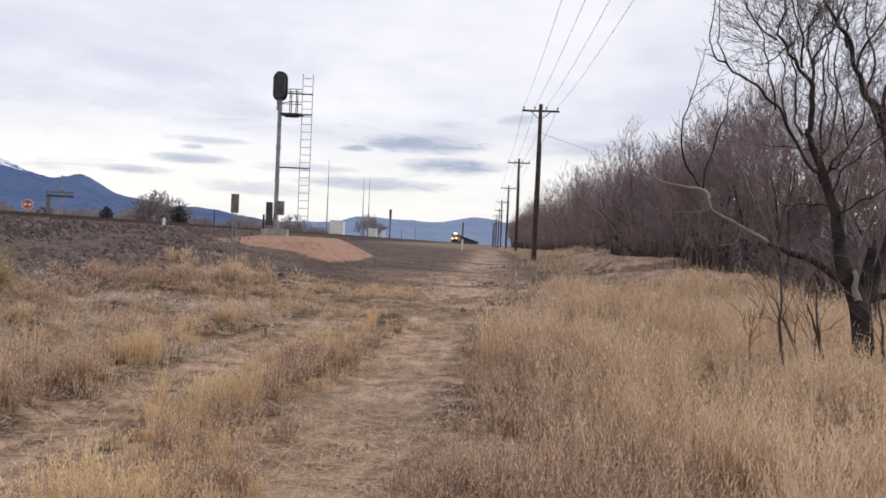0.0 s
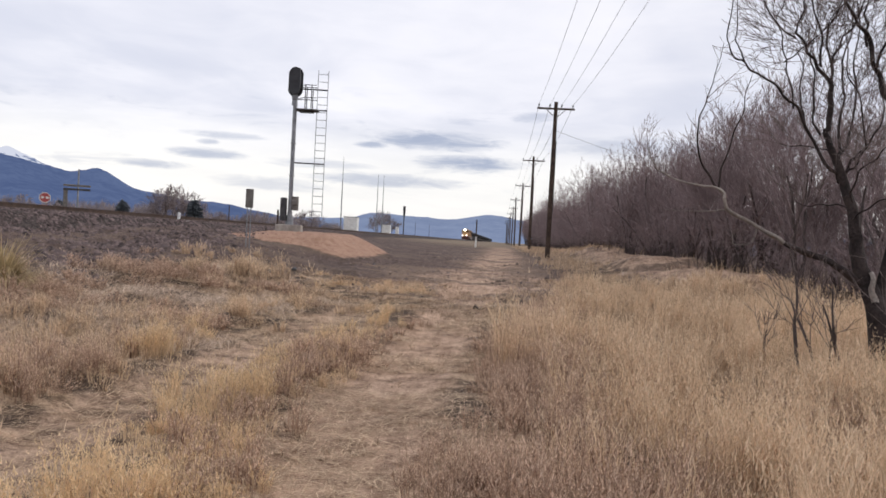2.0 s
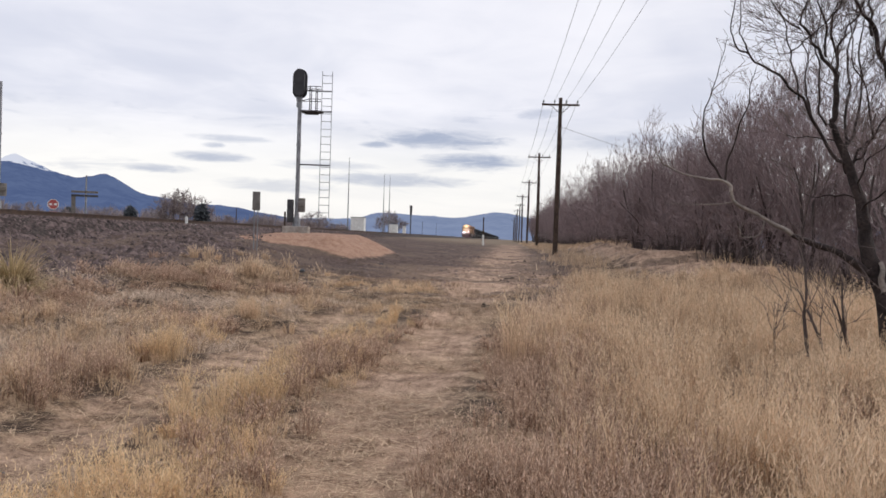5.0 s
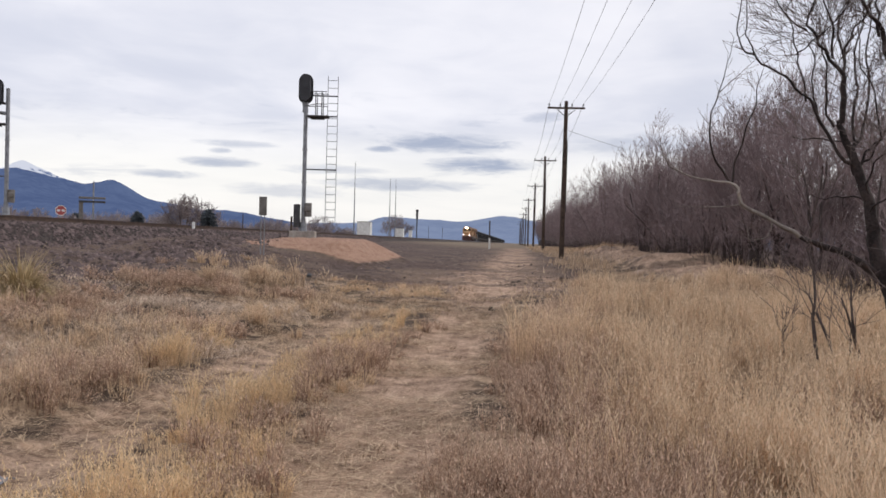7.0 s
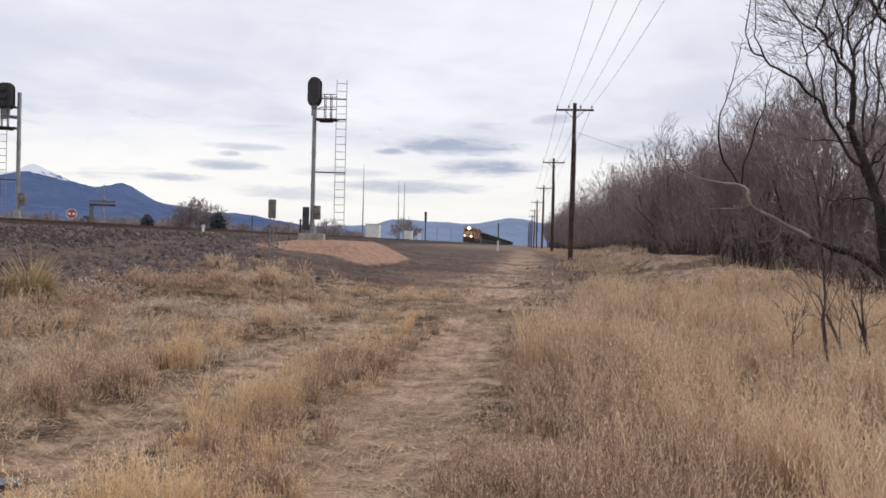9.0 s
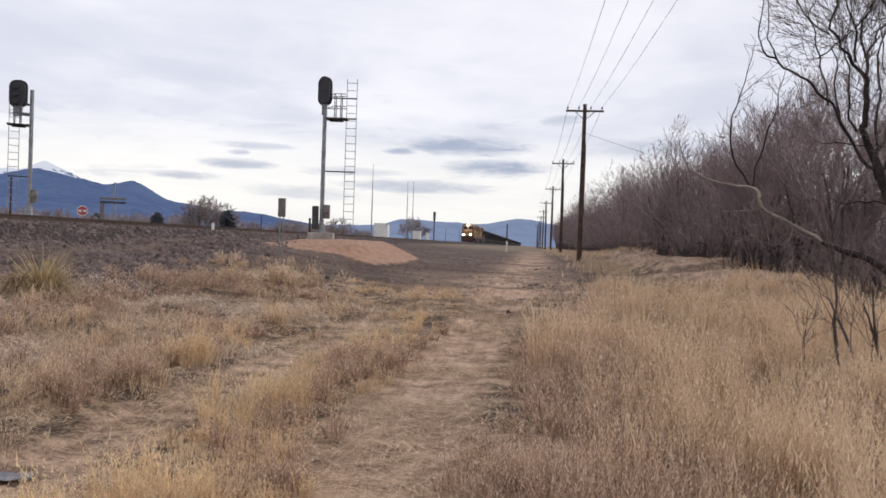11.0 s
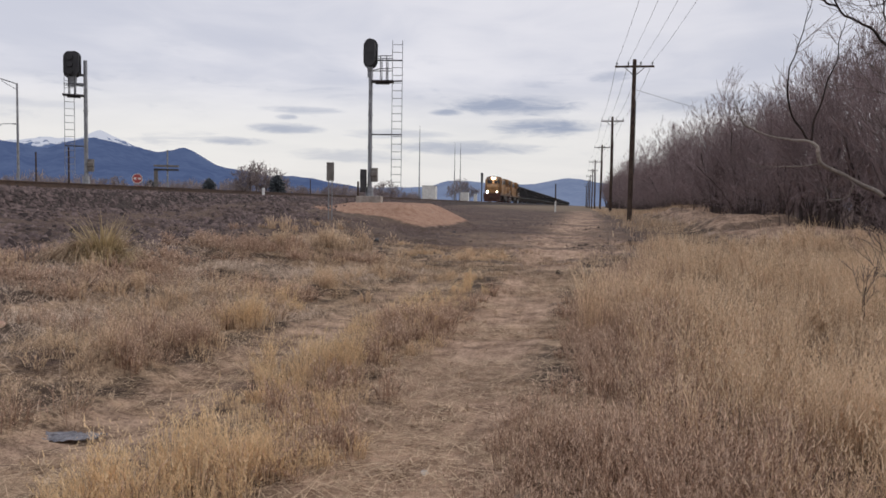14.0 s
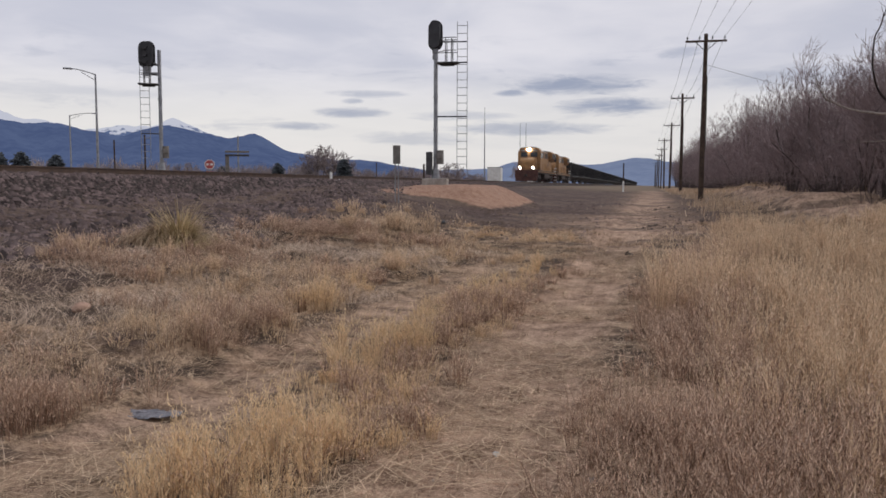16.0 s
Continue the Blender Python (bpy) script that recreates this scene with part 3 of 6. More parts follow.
def mast_signal(place, label, height, ladder_side, heads, reach=0.87, cased=True, tip=1.175, floor=0.87, low=0.487):
    """A colour light signal on a steel mast with a ladder and a platform beside it."""
    s = thing("railway_signal", place, label, "signal", "signals beside the track")
    bm = bmesh.new()
    box(bm, 0, 0, -0.25, 1.0, 0.8, 0.42, 0.03)
    part("foundation", bm, "concrete", s, "pale concrete foundation block")
    bm = bmesh.new()
    rod(bm, (0, 0, 0.1), (0, 0, 0.55), 0.17, 0.13, 12)
    rod(bm, (0, 0, 0.5), (0, 0, height), 0.085, 0.08, 12)
    for z in (0.6, 2.1, 3.4):
        rod(bm, (0, 0, z), (0, 0, z + 0.06), 0.105, sides=12)
    part("mast", bm, "galvanized", s, "grey galvanized steel mast")
    if cased:
        bm = bmesh.new()
        box(bm, -0.25, -0.05, 0.32, 0.24, 0.3, 0.92, 0.03)
        part("relay_case", bm, "dark_steel", s)
    bm = bmesh.new()
    rod(bm, (0.18, 0.0, 0.75), (0.18, 0.0, 1.3), 0.15, sides=12)
    box(bm, 0.18, 0, 0.95, 0.26, 0.34, 0.22, 0.04)
    part("junction_box", bm, "sign_back", s)
    lad = ladder_side
    a, b = lad * reach, lad * (reach + 0.4)
    bm = bmesh.new()
    for x in (a, b):
        box(bm, x, 0, 0.55, 0.022, 0.055, height * tip - 0.55, 0.004)
    part("ladder_rail", bm, "galvanized", s)
    data = None
    k = 0
    while 0.75 + k * 0.305 < height * tip:
        z = 0.75 + k * 0.305
        if data is None:
            bm = bmesh.new()
            rod(bm, (a, 0, 0), (b, 0, 0), 0.012, sides=6)
            data = bpy.data.meshes.new("rung")
            bm.to_mesh(data)
            bm.free()
        ob = linked("rung", data, "galvanized", s)
        ob.matrix_basis = pose(0, 0, z)
        k += 1
    deck = height * floor
    for z in (height * low, deck + height * 0.16):
        bm = bmesh.new()
        rod(bm, (0, 0, z), (b, 0, z), 0.028, sides=8)
        rod(bm, (0, 0, z), (b, 0.12, z + 0.02), 0.018, sides=6)
        part("ladder_bracket", bm, "dark_steel", s)
    bm = bmesh.new()
    box(bm, lad * 0.5, 0, deck, 0.86, 0.62, 0.05, 0.01)
    box(bm, lad * 0.48, 0, deck - 0.08, 0.55, 0.14, 0.10, 0.01)
    rod(bm, (0, 0, deck + 0.02), (b, 0, deck + 0.06), 0.03)
    part("platform", bm, "dark_steel", s, "dark steel grating platform")
    bm = bmesh.new()
    for x, y in ((0.42, 0.28), (0.66, 0.28), (0.42, -0.28), (0.66, -0.28)):
        rod(bm, (lad * x, y, deck), (lad * x, y, deck + 1.0), 0.02, sides=6)
    for z in (0.5, 1.0):
        for y in (-0.28, 0.28):
            rod(bm, (lad * 0.1, y * 0.3, deck + z - 0.05), (lad * 0.42, y, deck + z), 0.016, sides=6)
            rod(bm, (lad * 0.42, y, deck + z), (lad * 0.86, y, deck + z), 0.016, sides=6)
    part("hand_rail", bm, "dark_steel", s)
    for hx, hz, face in heads:
        bm = bmesh.new()
        r, tall = 0.29, 0.62
        ring = [(r * math.cos(radians(t)), tall / 2 + r * math.sin(radians(t))) for t in range(0, 181, 15)]
        ring += [(-u, -v) for u, v in ring]
        prism(bm, [(u + hx, v + hz) for u, v in ring], -0.012 + face * 0.06, 0.012 + face * 0.06)
        head = part("target_plate", bm, "signal_black", s, "black oblong signal target plate")
        bm = bmesh.new()
        prism(bm, [(u * 0.72 + hx, v * 0.9 + hz) for u, v in ring], -0.30 * face, 0.055 * face)
        part("housing", bm, "signal_black", head)
        for k in (-1, 0, 1):
            bm = bmesh.new()
            rod(bm, (hx, face * 0.08, hz + 0.32 * k), (hx, face * 0.44, hz + 0.32 * k - 0.02), 0.135, 0.12, 14)
            part("hood", bm, "signal_black", head)
        bm = bmesh.new()
        rod(bm, (hx, 0, hz - 0.95), (hx, 0, hz - 0.55), 0.12, 0.10, 10)
        box(bm, hx, 0, hz - 0.72, 0.22, 0.24, 0.2, 0.03)
        if abs(hx) > 0.05:
            rod(bm, (0, 0, hz - 0.85), (hx, 0, hz - 0.85), 0.05)
        part("neck", bm, "galvanized", s)
    return s


SIG_A = at(-15.13, 0.26, 32.4)
mast_signal(pose(SIG_A.x, SIG_A.y, 1.70, 0, 0, 8), "grey steel signal mast with black three-light head and ladder", 5.45, 1, [(-0.02, 5.88, 1)])
SIG_B = at(-33.97, 0.6, 39.1)
mast_signal(pose(SIG_B.x, SIG_B.y, 2.05, 0, 0, 30), "grey steel signal mast with paired black heads and ladder", 5.65, -1, [(-0.46, 5.45, 1), (-0.60, 5.42, -1)], 0.46, False, 0.98, 0.72, 0.33)


# ---- power poles and wires ----
POLES = [(3.05, -19.0), (3.0, 50.9), (3.05, 85.0), (2.9, 124.0), (2.75, 164.0), (2.7, 204.0), (2.6, 244.0), (2.5, 286.0), (2.4, 328.0), (2.3, 370.0)]
PINS = (-1.08, -0.38, 0.36, 1.06)
TOP = 10.02


def power_pole():
    p = thing("power_pole", pose(0, 0, 0), "dark weathered wooden power pole with one crossarm", "utility pole", "power poles along the path")
    bm = bmesh.new()
    rod(bm, (0, 0, -0.4), (0, 0, 5), 0.165, 0.145, 14)
    rod(bm, (0, 0, 5), (0, 0, TOP), 0.145, 0.115, 14)
    part("post", bm, "pole_wood", p)
    bm = bmesh.new()
    box(bm, 0, -0.17, TOP - 0.52, 2.36, 0.09, 0.12, 0.01)
    part("crossarm", bm, "pole_wood", p)
    for s in (-1, 1):
        bm = bmesh.new()
        rod(bm, (s * 0.62, -0.19, TOP - 0.5), (0, -0.15, TOP - 1.05), 0.022, sides=6)
        part("brace", bm, "dark_steel", p)
    for x in PINS:
        bm = bmesh.new()
        rod(bm, (x, -0.17, TOP - 0.40), (x, -0.17, TOP - 0.30), 0.02, sides=8)
        rod(bm, (x, -0.17, TOP - 0.30), (x, -0.17, TOP - 0.24), 0.055, 0.06, 10)
        rod(bm, (x, -0.17, TOP - 0.24), (x, -0.17, TOP - 0.17), 0.045, 0.03, 10)
        part("insulator", bm, "insulator", p)
    bm = bmesh.new()
    rod(bm, (0.17, 0, 3.0), (0.15, 0, 7.5), 0.02, sides=6)
    part("conduit", bm, "dark_steel", p)
    return p


def wire(name, a, b, sag, r, label):
    n = 20
    data = bpy.data.curves.new(name, "CURVE")
    data.dimensions, data.bevel_depth, data.bevel_resolution = "3D", r, 1
    line = data.splines.new("POLY")
    line.points.add(n)
    a, b = Vector(a), Vector(b)
    for i in range(n + 1):
        f = i / n
        p = a.lerp(b, f)
        line.points[i].co = (p.x, p.y, p.z - sag * 4 * f * (1 - f), 1)
    data.materials.append(M["wire"])
    return tagged(new(name, data), label, "wire", "wires between the poles")


def build_poles():
    first = power_pole()
    tops = []
    for k, (x, y) in enumerate(POLES):
        m = pose(x, y, rest(x, y) - 0.02 * (k % 3), random.uniform(-0.5, 0.5), [0, 0.3, -0.2, 0.5, -0.6, 0.4, 0, 0.6, 0, 0][k], random.uniform(-3, 3))
        if k == 0:
            first.matrix_world = m
        else:
            copy_thing(first, m)
        tops.append([m @ Vector((u, -0.17, TOP - 0.18)) for u in PINS])
    for k in range(len(POLES) - 1):
        for u in range(4):
            wire("power_line", tops[k][u], tops[k + 1][u], 1.15 if k == 0 else 0.5, 0.008 if k < 1 else 0.012, "thin grey overhead power line")
    p = Vector((3.0, 50.9, 8.9))
    wire("service_line", p, (34, 84, 8.6), 1.2, 0.012, "thin grey service line to a pole beyond the wood")


build_poles()

# ---- signs, posts, lamps and cabinets ----


def grounded(az, d, sink=0.03):
    p = at(az, 0, d)
    return pose(p.x, p.y, rest(p.x, p.y, sink), 0, 0, -az)


def build_roadside():
    # the back of a small trackside sign on two posts
    s = thing("trackside_sign", grounded(-17.93, 27.0), "small upright trackside sign seen from behind on twin posts", "sign")
    for x in (-0.05, 0.06):
        bm = bmesh.new()
        box(bm, x, 0, -0.1, 0.035, 0.03, 2.93 - s.location.z, 0.005)
        part("post", bm, "galvanized", s)
    bm = bmesh.new()
    box(bm, 0, -0.03, 2.31 - s.location.z, 0.25, 0.012, 0.62, 0.004)
    part("panel", bm, "sign_back", s, "dull brown back of a metal panel")
    # marker post, dark above and white below
    s = thing("marker_post", grounded(-1.79, 85.0), "thin marker post, dark above and white below", "post")
    bm = bmesh.new()
    rod(bm, (0, 0, 1.1), (0, 0, 3.0), 0.075, 0.07, 10)
    part("upper_post", bm, "pole_wood", s)
    bm = bmesh.new()
    rod(bm, (0, 0, -0.2), (0, 0, 1.15), 0.095, 0.085, 10)
    part("white_sleeve", bm, "white_paint", s)
    # red road sign
    p = at(-30.85, 1.37, 58)
    s = thing("road_sign", pose(p.x, p.y, 1.2, 0, 0, 30.85), "red octagonal road sign with a white border on a post", "road sign")
    bm = bmesh.new()
    rod(bm, (0, 0.03, -0.2), (0, 0.03, 2.1), 0.03)
    part("post", bm, "galvanized", s)
    z = p.z - 1.2
    for r, y, mat, name in ((0.36, 0.0, "white_paint", "border"), (0.315, -0.012, "red_sign", "face")):
        bm = bmesh.new()
        prism(bm, [(r * math.cos(radians(22.5 + 45 * k)), z + r * math.sin(radians(22.5 + 45 * k))) for k in range(8)], y - 0.006, y + 0.006)
        part(name, bm, mat, s)
    for x in (-0.14, 0.14):
        bm = bmesh.new()
        box(bm, x, -0.022, z - 0.07, 0.17, 0.004, 0.14)
        part("lettering_bar", bm, "white_paint", s)
    bm = bmesh.new()
    box(bm, 0, -0.01, z - 0.68, 0.52, 0.01, 0.2)
    part("lower_plate", bm, "red_sign", s)
    # board on a pole
    p = at(-29.0, 2.25, 62)
    s = thing("street_sign", pose(p.x, p.y, 1.25, 0, 0, 29), "long dark board on a pale pole beside the road", "sign")
    z = p.z - 1.25
    bm = bmesh.new()
    rod(bm, (0.08, 0.06, -0.2), (0.08, 0.06, z + 1.2), 0.075, 0.05)
    part("pole", bm, "galvanized", s)
    for dz in (-0.06, -0.33):
        bm = bmesh.new()
        box(bm, 0, 0, z + dz, 1.75, 0.05, 0.15, 0.01)
        part("board", bm, "dark_steel" if dz < -0.1 else "sign_back", s)
    bm = bmesh.new()
    box(bm, -0.72, 0.06, -0.2, 0.28, 0.05, z, 0.01)
    part("upright_board", bm, "sign_back", s)
    # street lamps
    for az, el, d, arm in ((-37.9, 7.12, 76, -2.5), (-39.5, 4.43, 118, 3.4)):
        p = at(az, el, d)
        s = thing("street_lamp", pose(p.x, p.y, 1.1, 0, 0, -az), "tall grey street lamp with a curved arm", "street lamp", "street lamps beyond the track")
        z = p.z - 1.1
        bm = bmesh.new()
        rod(bm, (0, 0, -0.2), (0, 0, z), 0.13, 0.075, 10)
        part("pole", bm, "galvanized", s)
        bm = bmesh.new()
        last = Vector((0, 0, z - 0.05))
        for f in (0.25, 0.5, 0.75, 1.0):
            q = Vector((arm * 0.75 * f, 0, z - 0.05 + 0.42 * math.sin(f * 1.4)))
            rod(bm, last, q, 0.045, 0.04, 8)
            last = q
        rod(bm, (0, 0, z - 0.55), (arm * 0.45, 0, z + 0.12), 0.025, sides=6)
        part("arm", bm, "galvanized", s)
        bm = bmesh.new()
        box(bm, arm * 0.87, 0, z + 0.28, 0.75, 0.3, 0.14, 0.05)
        part("lamp_head", bm, "galvanized", s)
    # aerials
    for az, el, d in ((-11.56, 5.53, 150), (-9.03, 4.41, 185), (-8.62, 4.37, 185)):
        p = at(az, el, d)
        s = thing("radio_mast", pose(p.x, p.y, 1.0), "thin upright radio mast", "mast", "radio masts")
        bm = bmesh.new()
        rod(bm, (0, 0, -0.2), (0, 0, (p.z - 1) * 0.55), 0.12, 0.10, 8)
        part("lower_tube", bm, "galvanized", s)
        bm = bmesh.new()
        rod(bm, (0, 0, (p.z - 1) * 0.55), (0, 0, p.z - 1), 0.075, 0.03, 8)
        part("whip", bm, "dark_steel", s)
    # white equipment huts
    for az, el, d, wide, deep in ((-10.8, 1.25, 150, 2.5, 3.0), (-8.3, 0.85, 190, 2.1, 3.0), (-7.5, 0.75, 195, 0.8, 1.0)):
        p = at(az, el, d)
        s = thing("equipment_hut", pose(p.x, p.y, 1.0, 0, 0, 4), "white metal equipment hut beyond the track", "hut", "equipment huts")
        bm = bmesh.new()
        box(bm, 0, 0, -0.1, wide, deep, p.z - 0.9, 0.05)
        part("body", bm, "white_paint", s)
        bm = bmesh.new()
        box(bm, 0, 0, p.z - 1.0, wide + 0.16, deep + 0.16, 0.08, 0.02)
        part("roof", bm, "sign_back", s)
        bm = bmesh.new()
        box(bm, wide * 0.15, -deep / 2 - 0.02, 0.1, wide * 0.35, 0.04, (p.z - 1) * 0.8, 0.01)
        part("door", bm, "white_paint", s)
    # tall tank-like head on a post
    p = at(-7.05, 2.25, 210)
    s = thing("siren_post", pose(p.x, p.y, 1.0), "dark drum on a slim post far beyond the track", "post")
    bm = bmesh.new()
    rod(bm, (0, 0, -0.2), (0, 0, p.z - 2.6), 0.15)
    part("post", bm, "dark_steel", s)
    bm = bmesh.new()
    rod(bm, (0, 0, p.z - 3.6), (0, 0, p.z - 1.0), 0.28, 0.36, 12)
    part("drum", bm, "dark_steel", s)
    # short dark poles beyond the track
    for az, el, d in ((-36.9, 2.9, 60), (-35.0, 3.3, 52), (-15.95, 1.5, 40), (-19.3, 1.6, 90), (-5.2, 1.0, 260), (-6.2, 1.1, 240)):
        p = at(az, el, d)
        bm = bmesh.new()
        rod(bm, (0, 0, -0.2), (0, 0, p.z - 1.1), 0.06, 0.05, 8)
        ob = part("wooden_post", bm, "pole_wood")
        ob.matrix_world = pose(p.x, p.y, 1.1)
        tagged(ob, "plain dark wooden post beyond the track", "post", "posts beyond the track")
    # switch lamp box on the near shoulder
    p = at(-22.4, 0, 38)
    s = thing("track_box", pose(p.x, p.y, 1.62, 0, 0, 5), "small white trackside box with an upright lamp", "box")
    bm = bmesh.new()
    box(bm, 0, 0, 0, 0.78, 0.35, 0.24, 0.03)
    part("case", bm, "white_paint", s)
    bm = bmesh.new()
    box(bm, -0.12, 0, 0.26, 0.11, 0.11, 0.32, 0.02)
    part("lamp", bm, "white_paint", s)


build_roadside()

# ---- trees ----


def grow(rng, start, way, length, radius, depth, out, spread_angle=0.6, up=0.12, pieces=4, kids=(3, 4), shrink=(0.45, 0.75), wild=0.16):
    """Adds tapered segments (a, b, ra, rb, depth) for a branch and all that grows on it."""
    p, d = np.array(start, float), np.array(way, float)
    d /= np.linalg.norm(d)
    r = radius
    stops = []
    for k in range(pieces):
        d = d + rng.normal(0, wild, 3) + np.array([0, 0, up])
        d /= np.linalg.norm(d)
        q = p + d * length / pieces
        rb = max(radius * (1 - 0.72 * (k + 1) / pieces), 0.002)
        out.append((p, q, r, rb, depth))
        p, r = q, rb
        stops.append((q, d.copy(), rb))
    if depth <= 0:
        return
    for i in range(rng.integers(kids[0], kids[1] + 1)):
        q, dd, rr = stops[int(rng.integers(max(0, pieces // 3), pieces))]
        side = np.cross(dd, rng.normal(0, 1, 3))
        side /= np.linalg.norm(side) + 1e-9
        a = spread_angle * rng.uniform(0.6, 1.3)
        grow(rng, q, dd * math.cos(a) + side * math.sin(a), length * rng.uniform(*shrink), max(rr * 0.8, 0.003), depth - 1, out, spread_angle, up,
             max(2, pieces - 1) if depth > 1 else 1, kids, shrink, wild)


def twig_mesh(name, segs, least):
    """Branches as three-sided tubes, the thin ones as slim ribbons and points."""
    big = [g for g in segs if g[4] >= 2]
    mid = [g for g in segs if g[4] == 1]
    tips = [g for g in segs if g[4] == 0]
    rng = np.random.default_rng(len(segs))
    verts, quads, tris, n = [], [], [], 0
    for group, sides in ((big, 3), (mid, 2)):
        if not group:
            continue
        a, b = np.array([g[0] for g in group]), np.array([g[1] for g in group])
        ra, rb = np.maximum([g[2] for g in group], least), np.maximum([g[3] for g in group], least * 0.8)
        d = b - a
        u = np.cross(d, rng.normal(0, 1, d.shape))
        u /= np.linalg.norm(u, axis=1, keepdims=True) + 1e-9
        v = np.cross(d / (np.linalg.norm(d, axis=1, keepdims=True) + 1e-9), u)
        t = np.arange(sides) * 2 * np.pi / sides
        ring = u[:, None] * np.cos(t)[None, :, None] + v[:, None] * np.sin(t)[None, :, None]
        verts.append(np.concatenate([a[:, None] + ring * ra[:, None, None], b[:, None] + ring * rb[:, None, None]], 1).reshape(-1, 3))
        k = np.arange(sides if sides > 2 else 1)
        quad = np.stack([k, (k + 1) % sides, (k + 1) % sides + sides, k + sides], 1)
        quads.append((n + quad[None] + (np.arange(len(group)) * 2 * sides)[:, None, None]).reshape(-1, 4))
        n += len(verts[-1])
    a, b = np.array([g[0] for g in tips]), np.array([g[1] for g in tips])
    u = np.cross(b - a, rng.normal(0, 1, a.shape))
    u /= np.linalg.norm(u, axis=1, keepdims=True) + 1e-9
    verts.append(np.stack([a - u * least, a + u * least, b], 1).reshape(-1, 3))
    tris = n + np.arange(len(tips) * 3).reshape(-1, 3)
    return array_mesh(name, np.concatenate(verts), tris, np.concatenate(quads))


def tube_mesh(name, segs, sides=3):
    a = np.array([s[0] for s in segs])
    b = np.array([s[1] for s in segs])
    ra, rb = np.array([s[2] for s in segs]), np.array([s[3] for s in segs])
    d = b - a
    d /= np.linalg.norm(d, axis=1, keepdims=True) + 1e-9
    ref = np.where(np.abs(d[:, 2:3]) > 0.9, np.array([[1.0, 0, 0]]), np.array([[0, 0, 1.0]]))
    u = np.cross(d, ref)
    u /= np.linalg.norm(u, axis=1, keepdims=True) + 1e-9
    v = np.cross(d, u)
    t = np.arange(sides) * 2 * np.pi / sides
    ring = u[:, None] * np.cos(t)[None, :, None] + v[:, None] * np.sin(t)[None, :, None]
    verts = np.concatenate([a[:, None] + ring * ra[:, None, None], b[:, None] + ring * rb[:, None, None]], 1).reshape(-1, 3)
    k = np.arange(sides)
    quad = np.stack([k, (k + 1) % sides, (k + 1) % sides + sides, k + sides], 1)
    quads = (quad[None] + (np.arange(len(segs)) * 2 * sides)[:, None, None]).reshape(-1, 4)
    return array_mesh(name, verts, quads=quads, smooth=sides > 3)


def chain_mesh(name, lines, sides=8):
    """Continuous tapering tubes along lines of (place, radius)."""
    verts, quads, start = [], [], 0
    k = np.arange(sides)
    t = k * 2 * np.pi / sides
    for pts in lines:
        p = np.array([q[0] for q in pts])
        d = np.gradient(p, axis=0)
        d /= np.linalg.norm(d, axis=1, keepdims=True) + 1e-9
        ref = np.array([0.31, 0.95, 0.05])
        for i in range(len(p)):
            u = np.cross(d[i], ref)
            u /= np.linalg.norm(u) + 1e-9
            v = np.cross(d[i], u)
            bumps = 1 + 0.12 * np.sin(3 * t + i * 0.7) + 0.06 * np.sin(5 * t - i)
            verts.append(p[i] + (u * np.cos(t)[:, None] + v * np.sin(t)[:, None]) * (pts[i][1] * bumps)[:, None])
            if i:
                a = start + (i - 1) * sides
                quads.append(np.stack([a + k, a + (k + 1) % sides, a + (k + 1) % sides + sides, a + k + sides], 1))
        start += len(p) * sides
    return array_mesh(name, np.concatenate(verts), quads=np.concatenate(quads), smooth=True)


def bare_tree(seed, height, stems, depth, least, label, category="tree", group="trees of the bare wood", kids=(4, 6), spread_angle=0.60, up=0.05, mat="far_twig"):
    """A leafless tree of several leaning stems with a haze of fine twigs."""
    rng = np.random.default_rng(seed)
    t = thing("bare_tree", pose(0, 0, 0), label, category, group)
    trunks, thin = [], []
    for s in range(stems):
        turn, lean = rng.uniform(0, 6.28), rng.uniform(0.08, 0.42) if stems > 1 else 0.05
        out = []
        grow(rng, (math.cos(turn) * 0.2, math.sin(turn) * 0.2, -0.1), (math.cos(turn) * lean, math.sin(turn) * lean, 1), height * rng.uniform(0.5, 0.8), height * 0.012, depth, out,
             spread_angle, up * 0.8, 6, kids, (0.40, 0.66), 0.12)
        trunks.append([g for g in out if g[4] == depth])
        thin += [g for g in out if g[4] < depth]
    f = height / float(np.percentile([g[1][2] for g in thin], 97.5))
    reach = float(np.percentile([math.hypot(g[1][0], g[1][1]) for g in thin], 94))
    skin = [rng.uniform(0, 6.28) for _ in range(4)]

    def inside(g):
        turn = math.atan2(g[1][1], g[1][0])
        lobe = 1.0 + 0.10 * math.sin(3 * turn + skin[0]) + 0.07 * math.sin(5 * turn + skin[1] + g[1][2] * f) + rng.uniform(-0.06, 0.06)
        return (math.hypot(g[1][0], g[1][1]) / reach) ** 2 + ((g[1][2] * f / height - 0.52) / 0.50) ** 2 < lobe ** 2

    thin = [g for g in thin if g[4] >= depth - 1 or inside(g)]
    for one in trunks:
        pts = [(one[0][0] * f, one[0][2])] + [(g[1] * f, g[3]) for g in one]
        linked("trunk", chain_mesh("trunk", [pts], 5), "far_bark", t)
    thin = [(a * f, b * f, ra, rb, d) for a, b, ra, rb, d in thin]
    tagged(linked("crown", twig_mesh("crown", thin, least), mat, t), kind="stuff")
    return t


